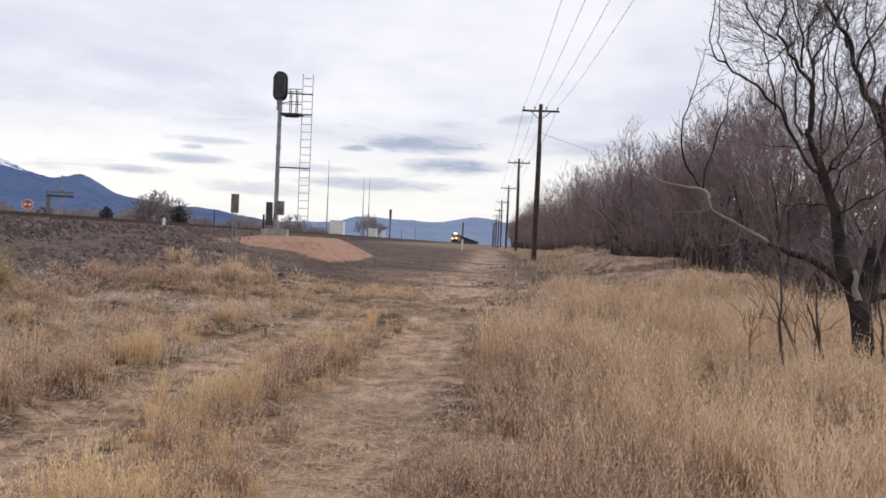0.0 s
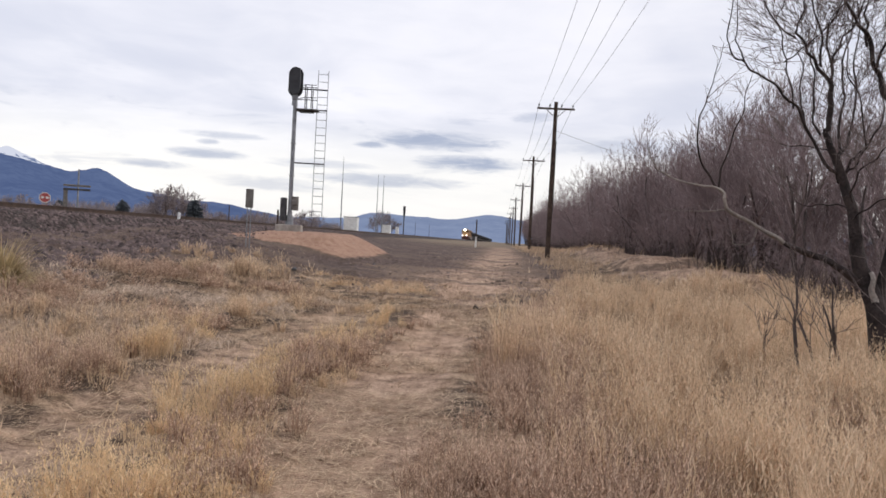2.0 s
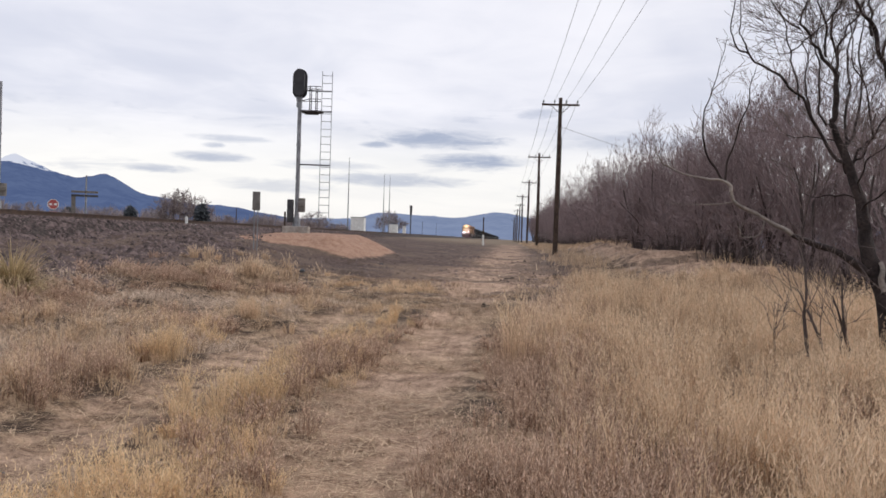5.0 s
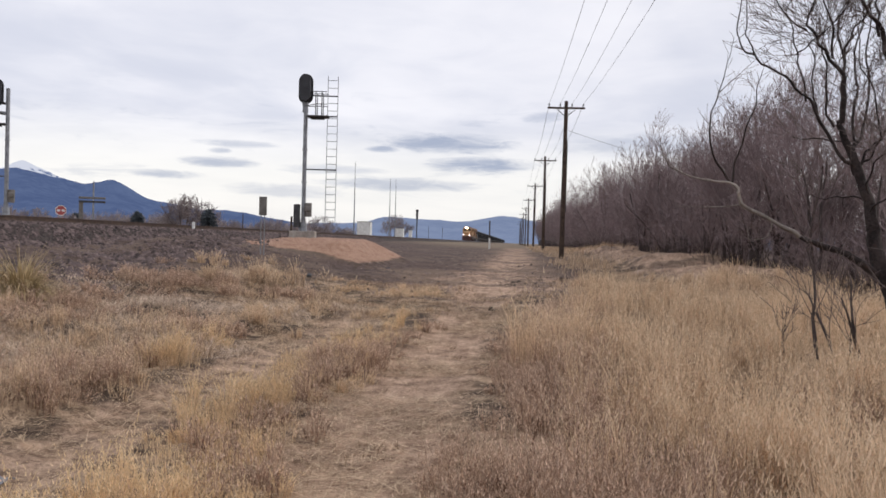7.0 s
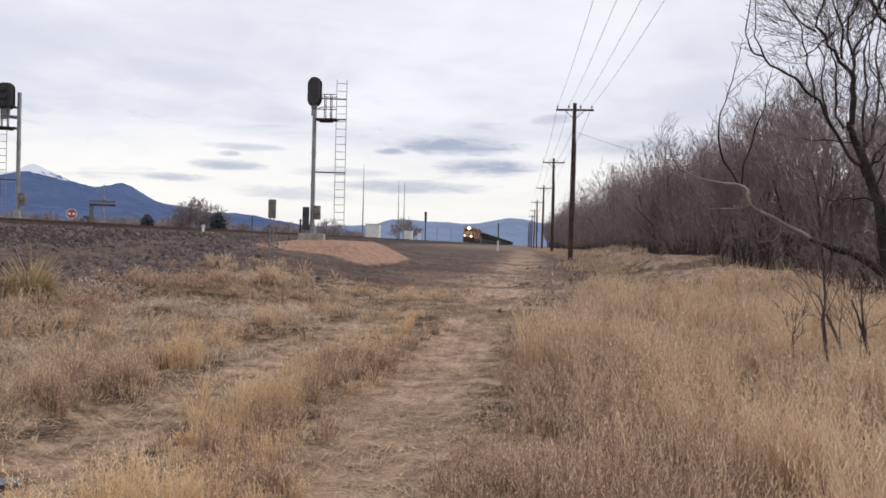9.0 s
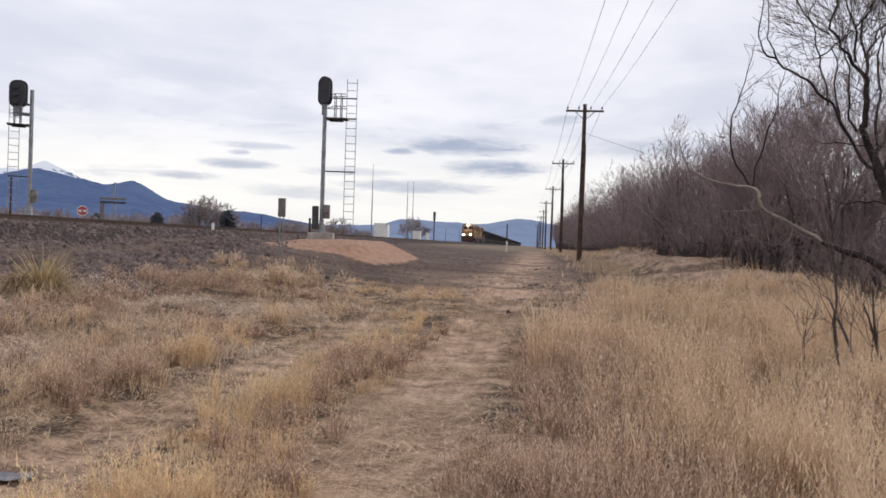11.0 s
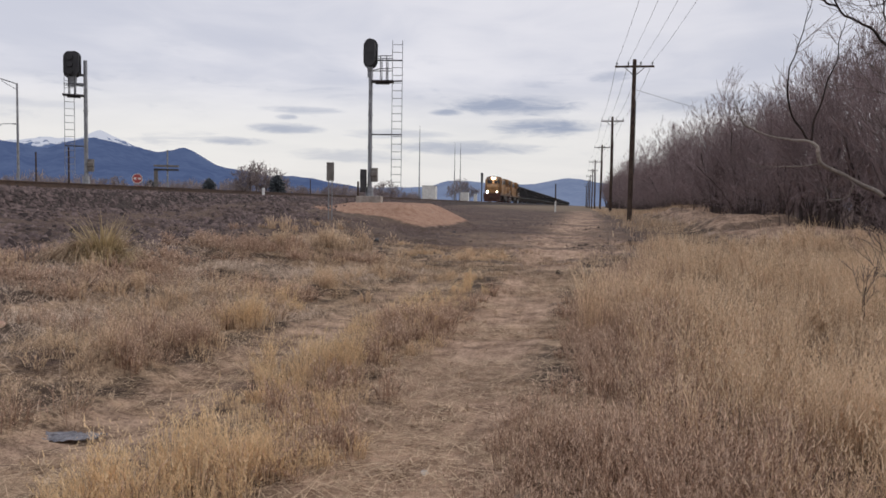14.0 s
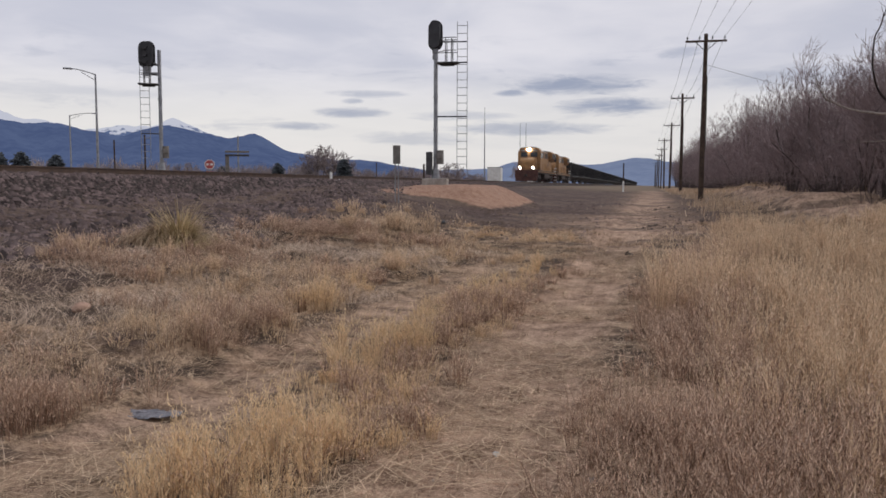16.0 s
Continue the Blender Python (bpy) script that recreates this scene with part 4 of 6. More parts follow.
def build_wood():
    rng = np.random.default_rng(5)
    kinds = [bare_tree(100 + k, 8.0, 4 + k % 3, 4, 0.0075, "leafless grey-brown tree with dense fine twigs in a thicket", kids=(4, 6), spread_angle=0.50, up=0.11) for k in range(7)]
    used = 0

    def plant(x, y, high, wide):
        nonlocal used
        ob = kinds[used % 7]
        m = pose(x, y, rest(x, y, 0.1), 0, 0, rng.uniform(0, 360)) @ Matrix.Diagonal((wide, wide, high, 1))
        if used < 7:
            ob.matrix_world = m
        else:
            made = copy_thing(ob, m)
            made.scale = (wide, wide, high)
        used += 1

    y = 26.0
    while y < 330:
        edge = np.interp(y, [20, 30, 40, 60, 90, 330], [8.6, 8.0, 7.9, 8.5, 8.5, 9.5])
        for row in range(2):
            x = edge + 0.6 + row * rng.uniform(3.0, 4.6) + rng.uniform(-0.8, 0.8)
            h = np.interp(y, [20, 30, 40, 47, 54, 66, 85, 110, 200, 330], [6.3, 7.1, 7.8, 8.9, 8.1, 8.6, 8.6, 8.6, 10.6, 11.5]) * (0.98 + 0.16 * float(fractal(y * 0.11 + 5 * row, 0.0, 1.0, 2, 131))) * rng.uniform(0.88, 1.06) * (1 + 0.10 * row)
            plant(x, y + rng.uniform(-1.2, 1.2), h / 8, h / 8 * rng.uniform(0.9, 1.15))
        y += np.interp(y, [20, 60, 120, 330], [2.7, 4.2, 7.5, 15.0])
    for x, y, h in ((9.2, 46.0, 8.7), (9.3, 36.0, 7.5), (9.1, 31.0, 6.9), (9.3, 19.6, 6.0), (11.4, 22.5, 7.0), (13.5, 25.5, 7.4), (13.0, 20.0, 7.2), (17.0, 23.0, 8.0)):
        plant(x, y, h / 8, h / 8)


build_wood()


def build_brush():
    """The thicket's undergrowth: bushes at its edge and the dense brush behind."""
    rng = np.random.default_rng(31)
    kinds = []
    for k in range(4):
        b = thing("bare_bush", pose(0, 0, 0), "dense leafless brown bush at the edge of the wood", "bush", "bushes at the wood's edge")
        out = []
        for s in range(16):
            a, lean = rng.uniform(0, 6.28), rng.uniform(0.1, 0.8)
            root = (rng.normal(0, 0.5), rng.normal(0, 0.5), -0.1)
            grow(rng, root, (math.cos(a) * lean, math.sin(a) * lean, 1), rng.uniform(1.2, 2.2), 0.014, 3, out, 0.62, 0.03, 4, (4, 5), (0.42, 0.66), 0.13)
        linked("stem", tube_mesh("stem", [g for g in out if g[4] == 3], 3), "far_bark", b)
        linked("crown", twig_mesh("crown", [g for g in out if g[4] < 3], 0.006), "far_twig", b)
        for c in b.children:
            tagged(c, kind="stuff")
        kinds.append(b)
    used = 0
    y = 19.0
    while y < 150:
        edge = np.interp(y, [18, 24, 30, 40, 60, 150], [10.0, 9.2, 8.5, 8.2, 8.0, 7.8])
        for row in range(2):
            x = edge + row * 2.6 + rng.uniform(-0.5, 0.7)
            f = rng.uniform(0.8, 1.5) * (1 + 0.2 * row) * np.interp(y, [19, 27, 34], [0.55, 0.7, 1.0])
            m = pose(x, y + rng.uniform(-1, 1), rest(x, y, 0.05), 0, 0, rng.uniform(0, 360)) @ Matrix.Diagonal((f * 1.2, f * 1.2, f, 1))
            if used < 4:
                kinds[used].matrix_world = m
            else:
                copy_thing(kinds[used % 4], m).scale = (f * 1.2, f * 1.2, f)
            used += 1
        y += np.interp(y, [20, 60, 150], [3.0, 5.0, 9.0])
    n = 20000
    y = 16 + 300 * rng.uniform(0, 1, n) ** 1.9
    x = np.interp(y, [16, 30, 60, 330], [13.5, 11.0, 10.6, 12.0]) + 12 * rng.uniform(0, 1, n) ** 1.6
    a = np.stack([x, y, land(x, y) + rng.uniform(-0.1, 3.0, n)], 1)
    w = np.stack([rng.normal(0, 0.7, n), rng.normal(0, 0.7, n), np.ones(n)], 1)
    b = a + w * rng.uniform(0.3, 1.1, n)[:, None]
    r = np.interp(y, [16, 60, 300], [0.014, 0.03, 0.07])
    tagged(linked("undergrowth", tube_mesh("undergrowth", list(zip(a, b, r, r * 0.4)), 3), "far_twig"), "tangled leafless brush deep in the wood", "brush", kind="stuff")


build_brush()


def far_trees():
    rng = np.random.default_rng(9)
    base = [bare_tree(300 + k, 8.0, 5, 3, 0.04, "leafless round-headed tree far beyond the track", group="trees beyond the track", kids=(5, 7), spread_angle=0.6, up=0.06, mat="hazy_twig") for k in range(2)]
    spots = [(-23.4, 2.85, 150), (-22.5, 2.8, 155), (-21.8, 2.4, 160), (-24.1, 2.3, 150), (-14.0, 1.65, 88), (-13.4, 1.4, 92), (-17.0, 1.3, 110), (-18.0, 1.2, 120), (-8.8, 1.9, 230), (-8.3, 1.8, 235), (-31.9, 1.55, 120), (-33.4, 1.5, 130),
             (-26.6, 1.4, 170), (-27.6, 1.3, 180), (-35.5, 1.5, 140), (-28.6, 1.5, 150), (-29.6, 1.4, 170), (-16.4, 1.0, 140), (-19.8, 1.2, 150), (-20.4, 1.1, 160), (-12.6, 0.9, 150), (-36.6, 1.5, 150), (-25.2, 1.2, 200), (-37.4, 1.45, 160), (-38.6, 1.4, 160), (-34.4, 1.5, 140), (-32.6, 1.45, 150), (-24.6, 1.5, 160), (-15.6, 1.15, 130), (-17.6, 1.5, 120), (-40.4, 1.5, 150), (-30.4, 1.35, 160), (-11.9, 0.85, 160)]
    for k, (az, el, d) in enumerate(spots):
        p = at(az, el, d)
        h = (p.z - 1.1) / 8
        m = pose(p.x, p.y, 1.1, 0, 0, rng.uniform(0, 360)) @ Matrix.Diagonal((h * 1.25, h * 1.25, h, 1))
        if k < 2:
            base[k].matrix_world = m
        else:
            copy_thing(base[k % 2], m).scale = (h * 1.25, h * 1.25, h)
    # low brown woods beyond the railway
    n = 8500
    az, d = rng.uniform(-48, -11.5, n), rng.uniform(150, 260, n)
    crest = (1.0 + 0.45 * fractal(az, az * 0, 0.7, 3, 87)) * np.interp(az, [-48, -20, -11.5], [1.25, 1.0, 0.5])
    foot = np.stack([d * np.sin(np.radians(az)), d * np.cos(np.radians(az)), 1.2 + d * np.radians(np.clip(crest, 0.1, 2)) * rng.uniform(0, 1, n) ** 1.5], 1)
    head = foot + np.stack([rng.normal(0, 0.5, n), rng.normal(0, 0.5, n), rng.uniform(0.6, 1.8, n)], 1)
    tagged(linked("far_brush", tube_mesh("far_brush", list(zip(foot, head, np.full(n, 0.09), np.full(n, 0.02))), 3), "hazy_twig"), "low brown leafless woods beyond the railway", "woods", kind="stuff")
    # dark evergreens, their crown colour greyed blue to stand for haze
    segs = []
    for k in range(850):
        z = rng.uniform(0.04, 1.0)
        r = math.sqrt(1 - z ** 1.6) * 0.46 * rng.uniform(0.25, 1.0) * (0.86 + 0.16 * math.sin(z * 9)) + 0.02
        t = rng.uniform(0, 6.28)
        a = np.array([0.25 * r * math.cos(t), 0.25 * r * math.sin(t), z + 0.02])
        segs.append((a, np.array([r * math.cos(t), r * math.sin(t), z - 0.02 + rng.normal(0, 0.05)]), 0.042, 0.018, 0))
    crown = tube_mesh("crown", segs, 3)
    first = thing("evergreen_tree", pose(0, 0, 0), "conifer far beyond the track, greyed blue as haze", "tree", "conifers beyond the track")
    bm = bmesh.new()
    rod(bm, (0, 0, -0.05), (0, 0, 0.95), 0.03, 0.006)
    part("trunk", bm, "bark", first)
    linked("crown", crown, "hazy_evergreen", first)
    for k, (az, el, d) in enumerate([(-42.4, 1.95, 130), (-43.7, 1.95, 130), (-44.2, 1.85, 125), (-40.35, 1.8, 130), (-44.9, 1.9, 130), (-45.8, 2.0, 130), (-21.6, 1.75, 120), (-26.2, 1.45, 150), (-30.0, 1.2, 160), (-47.0, 2.1, 130)]):
        p = at(az, el, d)
        h = p.z - 1.1
        m = pose(p.x, p.y, 1.1, 0, 0, rng.uniform(0, 360)) @ Matrix.Diagonal((h * 1.1, h * 1.1, h, 1))
        if k == 0:
            first.matrix_world = m
        else:
            copy_thing(first, m).scale = (h * 1.1, h * 1.1, h)


far_trees()


def near_tree():
    """The gnarled leaning tree beside the path, with a long dead limb."""
    rng = np.random.default_rng(21)
    D = 11.5
    base = at(25.1, -6.7, D)
    base.z = rest(base.x, base.y, 0.15)
    t = thing("gnarled_tree", pose(base.x, base.y, base.z), "gnarled leafless tree with a split trunk and long pale limb", "tree")
    o = np.array(base)

    def line(points, r0, r1, kinks=4, wild=1.0):
        """A crooked line through places given by bearing, height angle and depth."""
        pts = [np.array(at(a, e, D + dd)) - o for a, e, dd in points]
        total, out = len(pts) - 1, []
        for k in range(total):
            for j in range(kinks):
                f = (k + j / kinks) / total
                r = r0 + (r1 - r0) * f
                p = pts[k] + (pts[k + 1] - pts[k]) * j / kinks
                out.append((p + (rng.normal(0, 0.012 + 0.12 * r, 3) * wild if k + j else 0), r))
        out.append((pts[-1], r1))
        for _ in range(1):
            out = [out[0]] + [((out[k - 1][0] + 2 * out[k][0] + out[k + 1][0]) / 4, out[k][1]) for k in range(1, len(out) - 1)] + [out[-1]]
        return out

    def sprigs(out, every, length, depth, lift=0.08):
        thin = []
        for k in range(1, len(out)):
            for _ in range(every):
                w = rng.normal(0, 1, 3) + (out[k][0] - out[k - 1][0]) / (np.linalg.norm(out[k][0] - out[k - 1][0]) + 1e-9) * 0.9
                w[2] = abs(w[2]) * 0.7 + 0.1
                grow(rng, out[k][0], w, length * rng.uniform(0.5, 1.2), min(0.011, out[k][1] * 0.6), depth, thin, 0.5, lift, 4, (2, 4), (0.45, 0.75), 0.10)
        return [(a, b, max(ra * 0.7, 0.0032), max(rb * 0.7, 0.0026), d) for a, b, ra, rb, d in thin]

    trunk = [line([(25.15, -7.9, 0), (24.85, -3.6, 0), (24.3, -2.0, 0.02), (23.55, -0.4, 0.05), (23.3, 1.4, 0.05)], 0.14, 0.078),
             line([(23.3, 1.4, 0.05), (22.98, 3.3, 0.05), (22.3, 5.4, 0.1), (21.7, 6.9, 0.1), (21.1, 8.2, 0.1)], 0.078, 0.034),
             line([(24.95, -5.0, 0.02), (24.9, -3.0, 0.1), (25.0, -1.0, 0.15), (25.25, 0.8, 0.2)], 0.11, 0.05)]
    linked("trunk", chain_mesh("trunk", trunk, 12), "bark", t, "dark furrowed split trunk")
    scar = [line([(24.6, -2.6, -0.10), (24.4, -1.6, -0.10), (24.25, -0.7, -0.06)], 0.045, 0.025)]
    linked("bare_wood_scar", chain_mesh("bare_wood_scar", scar, 8), "pale_bark", t, "pale bare wood where bark is gone")

    def dead(name, mat, r0, r1, label, *points):
        one = line(points, r0, r1)
        ob = linked(name, chain_mesh(name, [one], 7), mat, t, label)
        if name == "dead_branch":
            tagged(linked("twig_spray", tube_mesh("twig_spray", sprigs(one[3:], 1, 0.2, 0), 3), "twig", ob), kind="stuff")

    dead("limb_root", "bark", 0.054, 0.03024, "", (24.1, -1.7, 0.05), (22.9, -0.8, -0.1), (21.5, 0.0, -0.3), (20.3, 0.4, -0.4), (19.07, 0.92, -0.5))
    dead("dead_limb", "pale_bark", 0.0288, 0.01872, "long pale dead limb", (19.07, 0.92, -0.5), (18.35, 1.46, -0.55), (17.26, 2.07, -0.6), (15.6, 2.91, -0.75), (15.24, 3.59, -0.8), (15.29, 4.05, -0.8), (14.69, 4.46, -0.8))
    dead("dead_branch", "pale_bark", 0.01584, 0.00504, "", (14.69, 4.46, -0.8), (13.49, 4.6, -0.9), (11.9, 4.96, -1.0), (10.8, 5.52, -1.1), (10.2, 6.3, -1.2), (10.0, 7.1, -1.2))
    dead("dead_branch", "bark", 0.01584, 0.00288, "", (14.69, 4.46, -0.8), (14.0, 5.4, -0.8), (13.4, 6.5, -0.9), (13.2, 7.7, -0.9), (13.3, 9.0, -1.0), (13.8, 10.5, -1.0), (14.3, 12.4, -1.0), (14.65, 14.0, -1.0))
    dead("dead_branch", "twig", 0.00576, 0.00216, "", (13.76, 10.42, -1.0), (14.7, 11.26, -1.0), (16.27, 12.7, -0.9))
    dead("dead_branch", "bark", 0.0144, 0.0036, "", (14.8, 4.47, -0.8), (14.9, 5.8, -0.8), (15.4, 7.1, -0.8), (15.7, 8.6, -0.7), (16.2, 9.6, -0.7), (16.15, 10.7, -0.7), (16.5, 11.8, -0.7))
    dead("dead_branch", "pale_bark", 0.01008, 0.0036, "", (15.48, 2.98, -0.75), (13.94, 2.78, -0.7), (11.11, 2.86, -0.6))
    dead("dead_branch", "pale_bark", 0.00864, 0.00288, "", (17.33, 2.0, -0.6), (17.13, 0.77, -0.62), (16.06, 0.61, -0.7), (15.78, 1.18, -0.75), (16.19, 1.73, -0.8))

    def limb(r0, r1, many, *points):
        one = line(points, r0, r1, 4, 2.2)
        ob = linked("limb", chain_mesh("limb", [one], 7), "bark", t)
        tagged(linked("twig_spray", tube_mesh("twig_spray", sprigs(one[2:], many, 0.55, 2) if many else sprigs(one[5:], 1, 0.25, 0), 3), "twig", ob), kind="stuff")

    limb(0.0371, 0.0357, 1, (21.1, 8.2, 0.1), (21.5, 9.4, 0.1), (21.4, 11.2, 0.1))
    limb(0.0242, 0.0062, 1, (21.4, 11.2, 0.1), (20.5, 12.5, 0.05), (19.6, 13.5, 0.0), (19.1, 14.2, 0.0), (19.3, 15.0, 0.0), (19.6, 16.6, 0.0), (19.5, 20.5, 0.1))
    limb(0.0114, 0.00465, 1, (19.1, 14.2, 0.0), (17.9, 15.3, -0.1), (16.9, 16.8, -0.2), (16.2, 18.6, -0.2))
    limb(0.0171, 0.0062, 1, (21.35, 11.2, 0.1), (21.0, 13.7, 0.2), (21.1, 14.8, 0.2), (21.6, 15.8, 0.3), (22.3, 17.4, 0.3), (22.8, 20.0, 0.4))
    limb(0.0157, 0.0062, 1, (20.7, 12.3, 0.05), (20.7, 14.3, -0.05), (20.2, 15.5, -0.1), (19.9, 16.6, -0.1), (19.3, 19.5, -0.2))
    limb(0.0185, 0.0062, 1, (21.3, 11.4, 0.1), (21.6, 13.0, 0.2), (22.0, 14.0, 0.3), (22.7, 15.3, 0.4), (23.0, 16.7, 0.4), (23.3, 20.0, 0.5))
    limb(0.0242, 0.00465, 0, (22.15, 4.9, 0.1), (21.5, 5.9, 0.0), (20.5, 7.65, -0.1), (19.4, 9.5, -0.2), (18.7, 10.25, -0.3), (17.9, 11.4, -0.3), (16.3, 12.3, -0.4), (15.5, 12.9, -0.45), (15.0, 13.65, -0.5), (14.8, 14.9, -0.5), (15.1, 16.9, -0.5), (15.3, 19.0, -0.5))
    limb(0.0121, 0.00465, 0, (16.25, 12.37, -0.4), (15.7, 13.3, -0.3), (15.3, 14.0, -0.3), (15.4, 15.1, -0.3), (15.4, 18.0, -0.3))
    limb(0.0128, 0.00465, 1, (19.2, 9.7, -0.2), (18.9, 11.3, -0.1), (18.5, 12.7, 0.0), (18.2, 13.9, 0.0), (17.9, 15.1, 0.0), (18.15, 16.1, 0.0), (18.6, 18.5, 0.1))
    limb(0.00856, 0.00387, 1, (18.5, 12.7, 0.0), (19.4, 13.5, -0.2), (20.6, 14.4, -0.3), (22.0, 16.2, -0.3), (23.0, 18.5, -0.3))
    limb(0.0606, 0.0465, 1, (24.93, -3.5, 0.1), (25.85, -1.0, 0.3), (26.4, 2.6, 0.5), (25.8, 7.2, 0.5), (24.9, 9.95, 0.4))
    limb(0.0399, 0.0109, 1, (24.9, 9.95, 0.4), (24.3, 11.3, 0.4), (23.6, 12.5, 0.3), (23.1, 14.3, 0.3), (22.5, 15.3, 0.2), (21.9, 16.6, 0.2), (21.0, 19.5, 0.2))
    limb(0.0321, 0.0093, 1, (25.5, 8.0, 0.5), (25.5, 10.7, 0.6), (26.1, 13.0, 0.7), (26.4, 17.0, 0.8))
    limb(0.0185, 0.00698, 1, (23.3, 13.4, 0.3), (23.2, 15.0, 0.4), (23.2, 16.3, 0.5), (23.5, 20.0, 0.6))
    limb(0.0185, 0.00543, 1, (22.3, 5.4, 0.1), (22.75, 6.6, 0.2), (23.5, 6.95, 0.3), (24.3, 8.1, 0.4), (24.5, 10.0, 0.5), (24.2, 12.1, 0.6))
    limb(0.0171, 0.00543, 1, (22.4, 5.5, 0.1), (23.1, 5.8, 0.1), (23.45, 7.1, 0.0), (23.55, 8.3, 0.0), (23.1, 10.1, 0.0), (22.3, 12.25, 0.1), (22.0, 14.4, 0.1))
    limb(0.0128, 0.00543, 1, (23.0, 3.7, 0.0), (22.85, 5.0, -0.1), (23.6, 6.2, -0.2), (24.5, 7.0, -0.3), (25.7, 8.0, -0.4), (26.8, 9.5, -0.4))
    limb(0.00998, 0.00387, 1, (21.8, 6.8, 0.1), (20.5, 7.3, 0.3), (18.45, 7.45, 0.5))
    limb(0.0414, 0.0349, 0, (24.9, -2.5, 0.1), (25.8, -2.3, 0.1), (27.7, -1.7, 0.1))
    # upright shoots between the main limbs
    limb(0.02, 0.006, 1, (22.0, 6.2, 0.1), (21.9, 8.5, 0.5), (22.2, 10.5, 0.8), (22.0, 12.6, 0.9), (22.5, 15.5, 1.0), (22.4, 19.0, 1.1))
    limb(0.02, 0.006, 1, (21.9, 6.5, 0.1), (22.6, 8.0, 0.6), (22.9, 10.2, 0.9), (22.6, 12.0, 1.0), (22.9, 14.5, 1.1), (22.2, 18.0, 1.2))
    limb(0.016, 0.005, 1, (20.9, 8.0, 0.0), (20.2, 9.6, 0.2), (20.4, 11.4, 0.3), (19.9, 13.0, 0.4), (20.3, 15.4, 0.4), (20.0, 18.5, 0.4))
    limb(0.016, 0.005, 1, (19.9, 8.7, -0.1), (19.5, 10.4, 0.2), (19.7, 12.2, 0.4), (19.2, 13.4, 0.4))
    limb(0.022, 0.006, 1, (25.3, 8.4, 0.5), (24.6, 10.6, 0.9), (24.8, 13.0, 1.0), (24.2, 15.2, 1.1), (24.5, 19.0, 1.2))
    limb(0.02, 0.006, 1, (23.9, 12.1, 0.4), (24.4, 13.8, 0.1), (25.3, 15.0, 0.0), (25.6, 18.0, 0.0))
    limb(0.014, 0.005, 1, (23.1, 2.6, 0.0), (24.0, 3.6, -0.3), (25.2, 4.0, -0.5), (26.6, 5.0, -0.6))
    limb(0.012, 0.004, 1, (22.9, 3.4, 0.0), (21.9, 3.6, 0.2), (20.7, 3.3, 0.4), (19.6, 3.7, 0.5))
    # saplings at its foot
    for az, el, high, seed in ((20.5, -5.0, 1.75, 5), (23.2, -5.6, 1.35, 8), (26.5, -6.0, 1.4, 12), (21.4, -5.2, 1.25, 14), (22.3, -6.3, 1.2, 17), (18.7, -5.2, 0.8, 19)):
        rng2 = np.random.default_rng(seed)
        out = []
        grow(rng2, (0, 0, -0.1), (-0.08, 0, 1), high, 0.03, 2, out, 0.5, 0.05, 6, (5, 7), (0.35, 0.6), 0.12)
        p = at(az, el, 10.8)
        sap = thing("sapling", pose(p.x, p.y, rest(p.x, p.y, 0.05)), "thin leafless sapling in the dry grass", "sapling", "saplings by the gnarled tree")
        one = [g for g in out if g[4] == 2]
        linked("stem", chain_mesh("stem", [[(one[0][0], one[0][2])] + [(g[1], g[3]) for g in one]], 6), "far_bark", sap)
        tagged(linked("twig_spray", tube_mesh("twig_spray", [(a, b, max(ra * 0.5, 0.0035), max(rb * 0.5, 0.0025), d) for a, b, ra, rb, d in out if d < 2], 3), "twig", sap), kind="stuff")


near_tree()
# ---- train ----
SPEED, HEAD = 17.2, 380.0
RUN = [(0.0, 380.0), (4.0, 314.0), (8.0, 245.0), (12.0, 177.0), (14.0, 142.0), (16.0, 104.3)]


def wheelset(parent, y, r=0.51):
    w = new("wheelset")
    w.empty_display_size = 0.1
    w.parent = parent
    w.matrix_basis = pose(0, y, r)
    for x in (-0.75, 0.75):
        bm = bmesh.new()
        rod(bm, (x - 0.07, 0, 0), (x + 0.07, 0, 0), r, r * 0.98, 20)
        for k in range(4):
            t = radians(90 * k + 45)
            rod(bm, (x - 0.078, r * 0.55 * math.cos(t), r * 0.55 * math.sin(t)), (x + 0.078, r * 0.55 * math.cos(t), r * 0.55 * math.sin(t)), 0.07, sides=6)
        part("wheel", bm, "loco_dark", w)
    return w


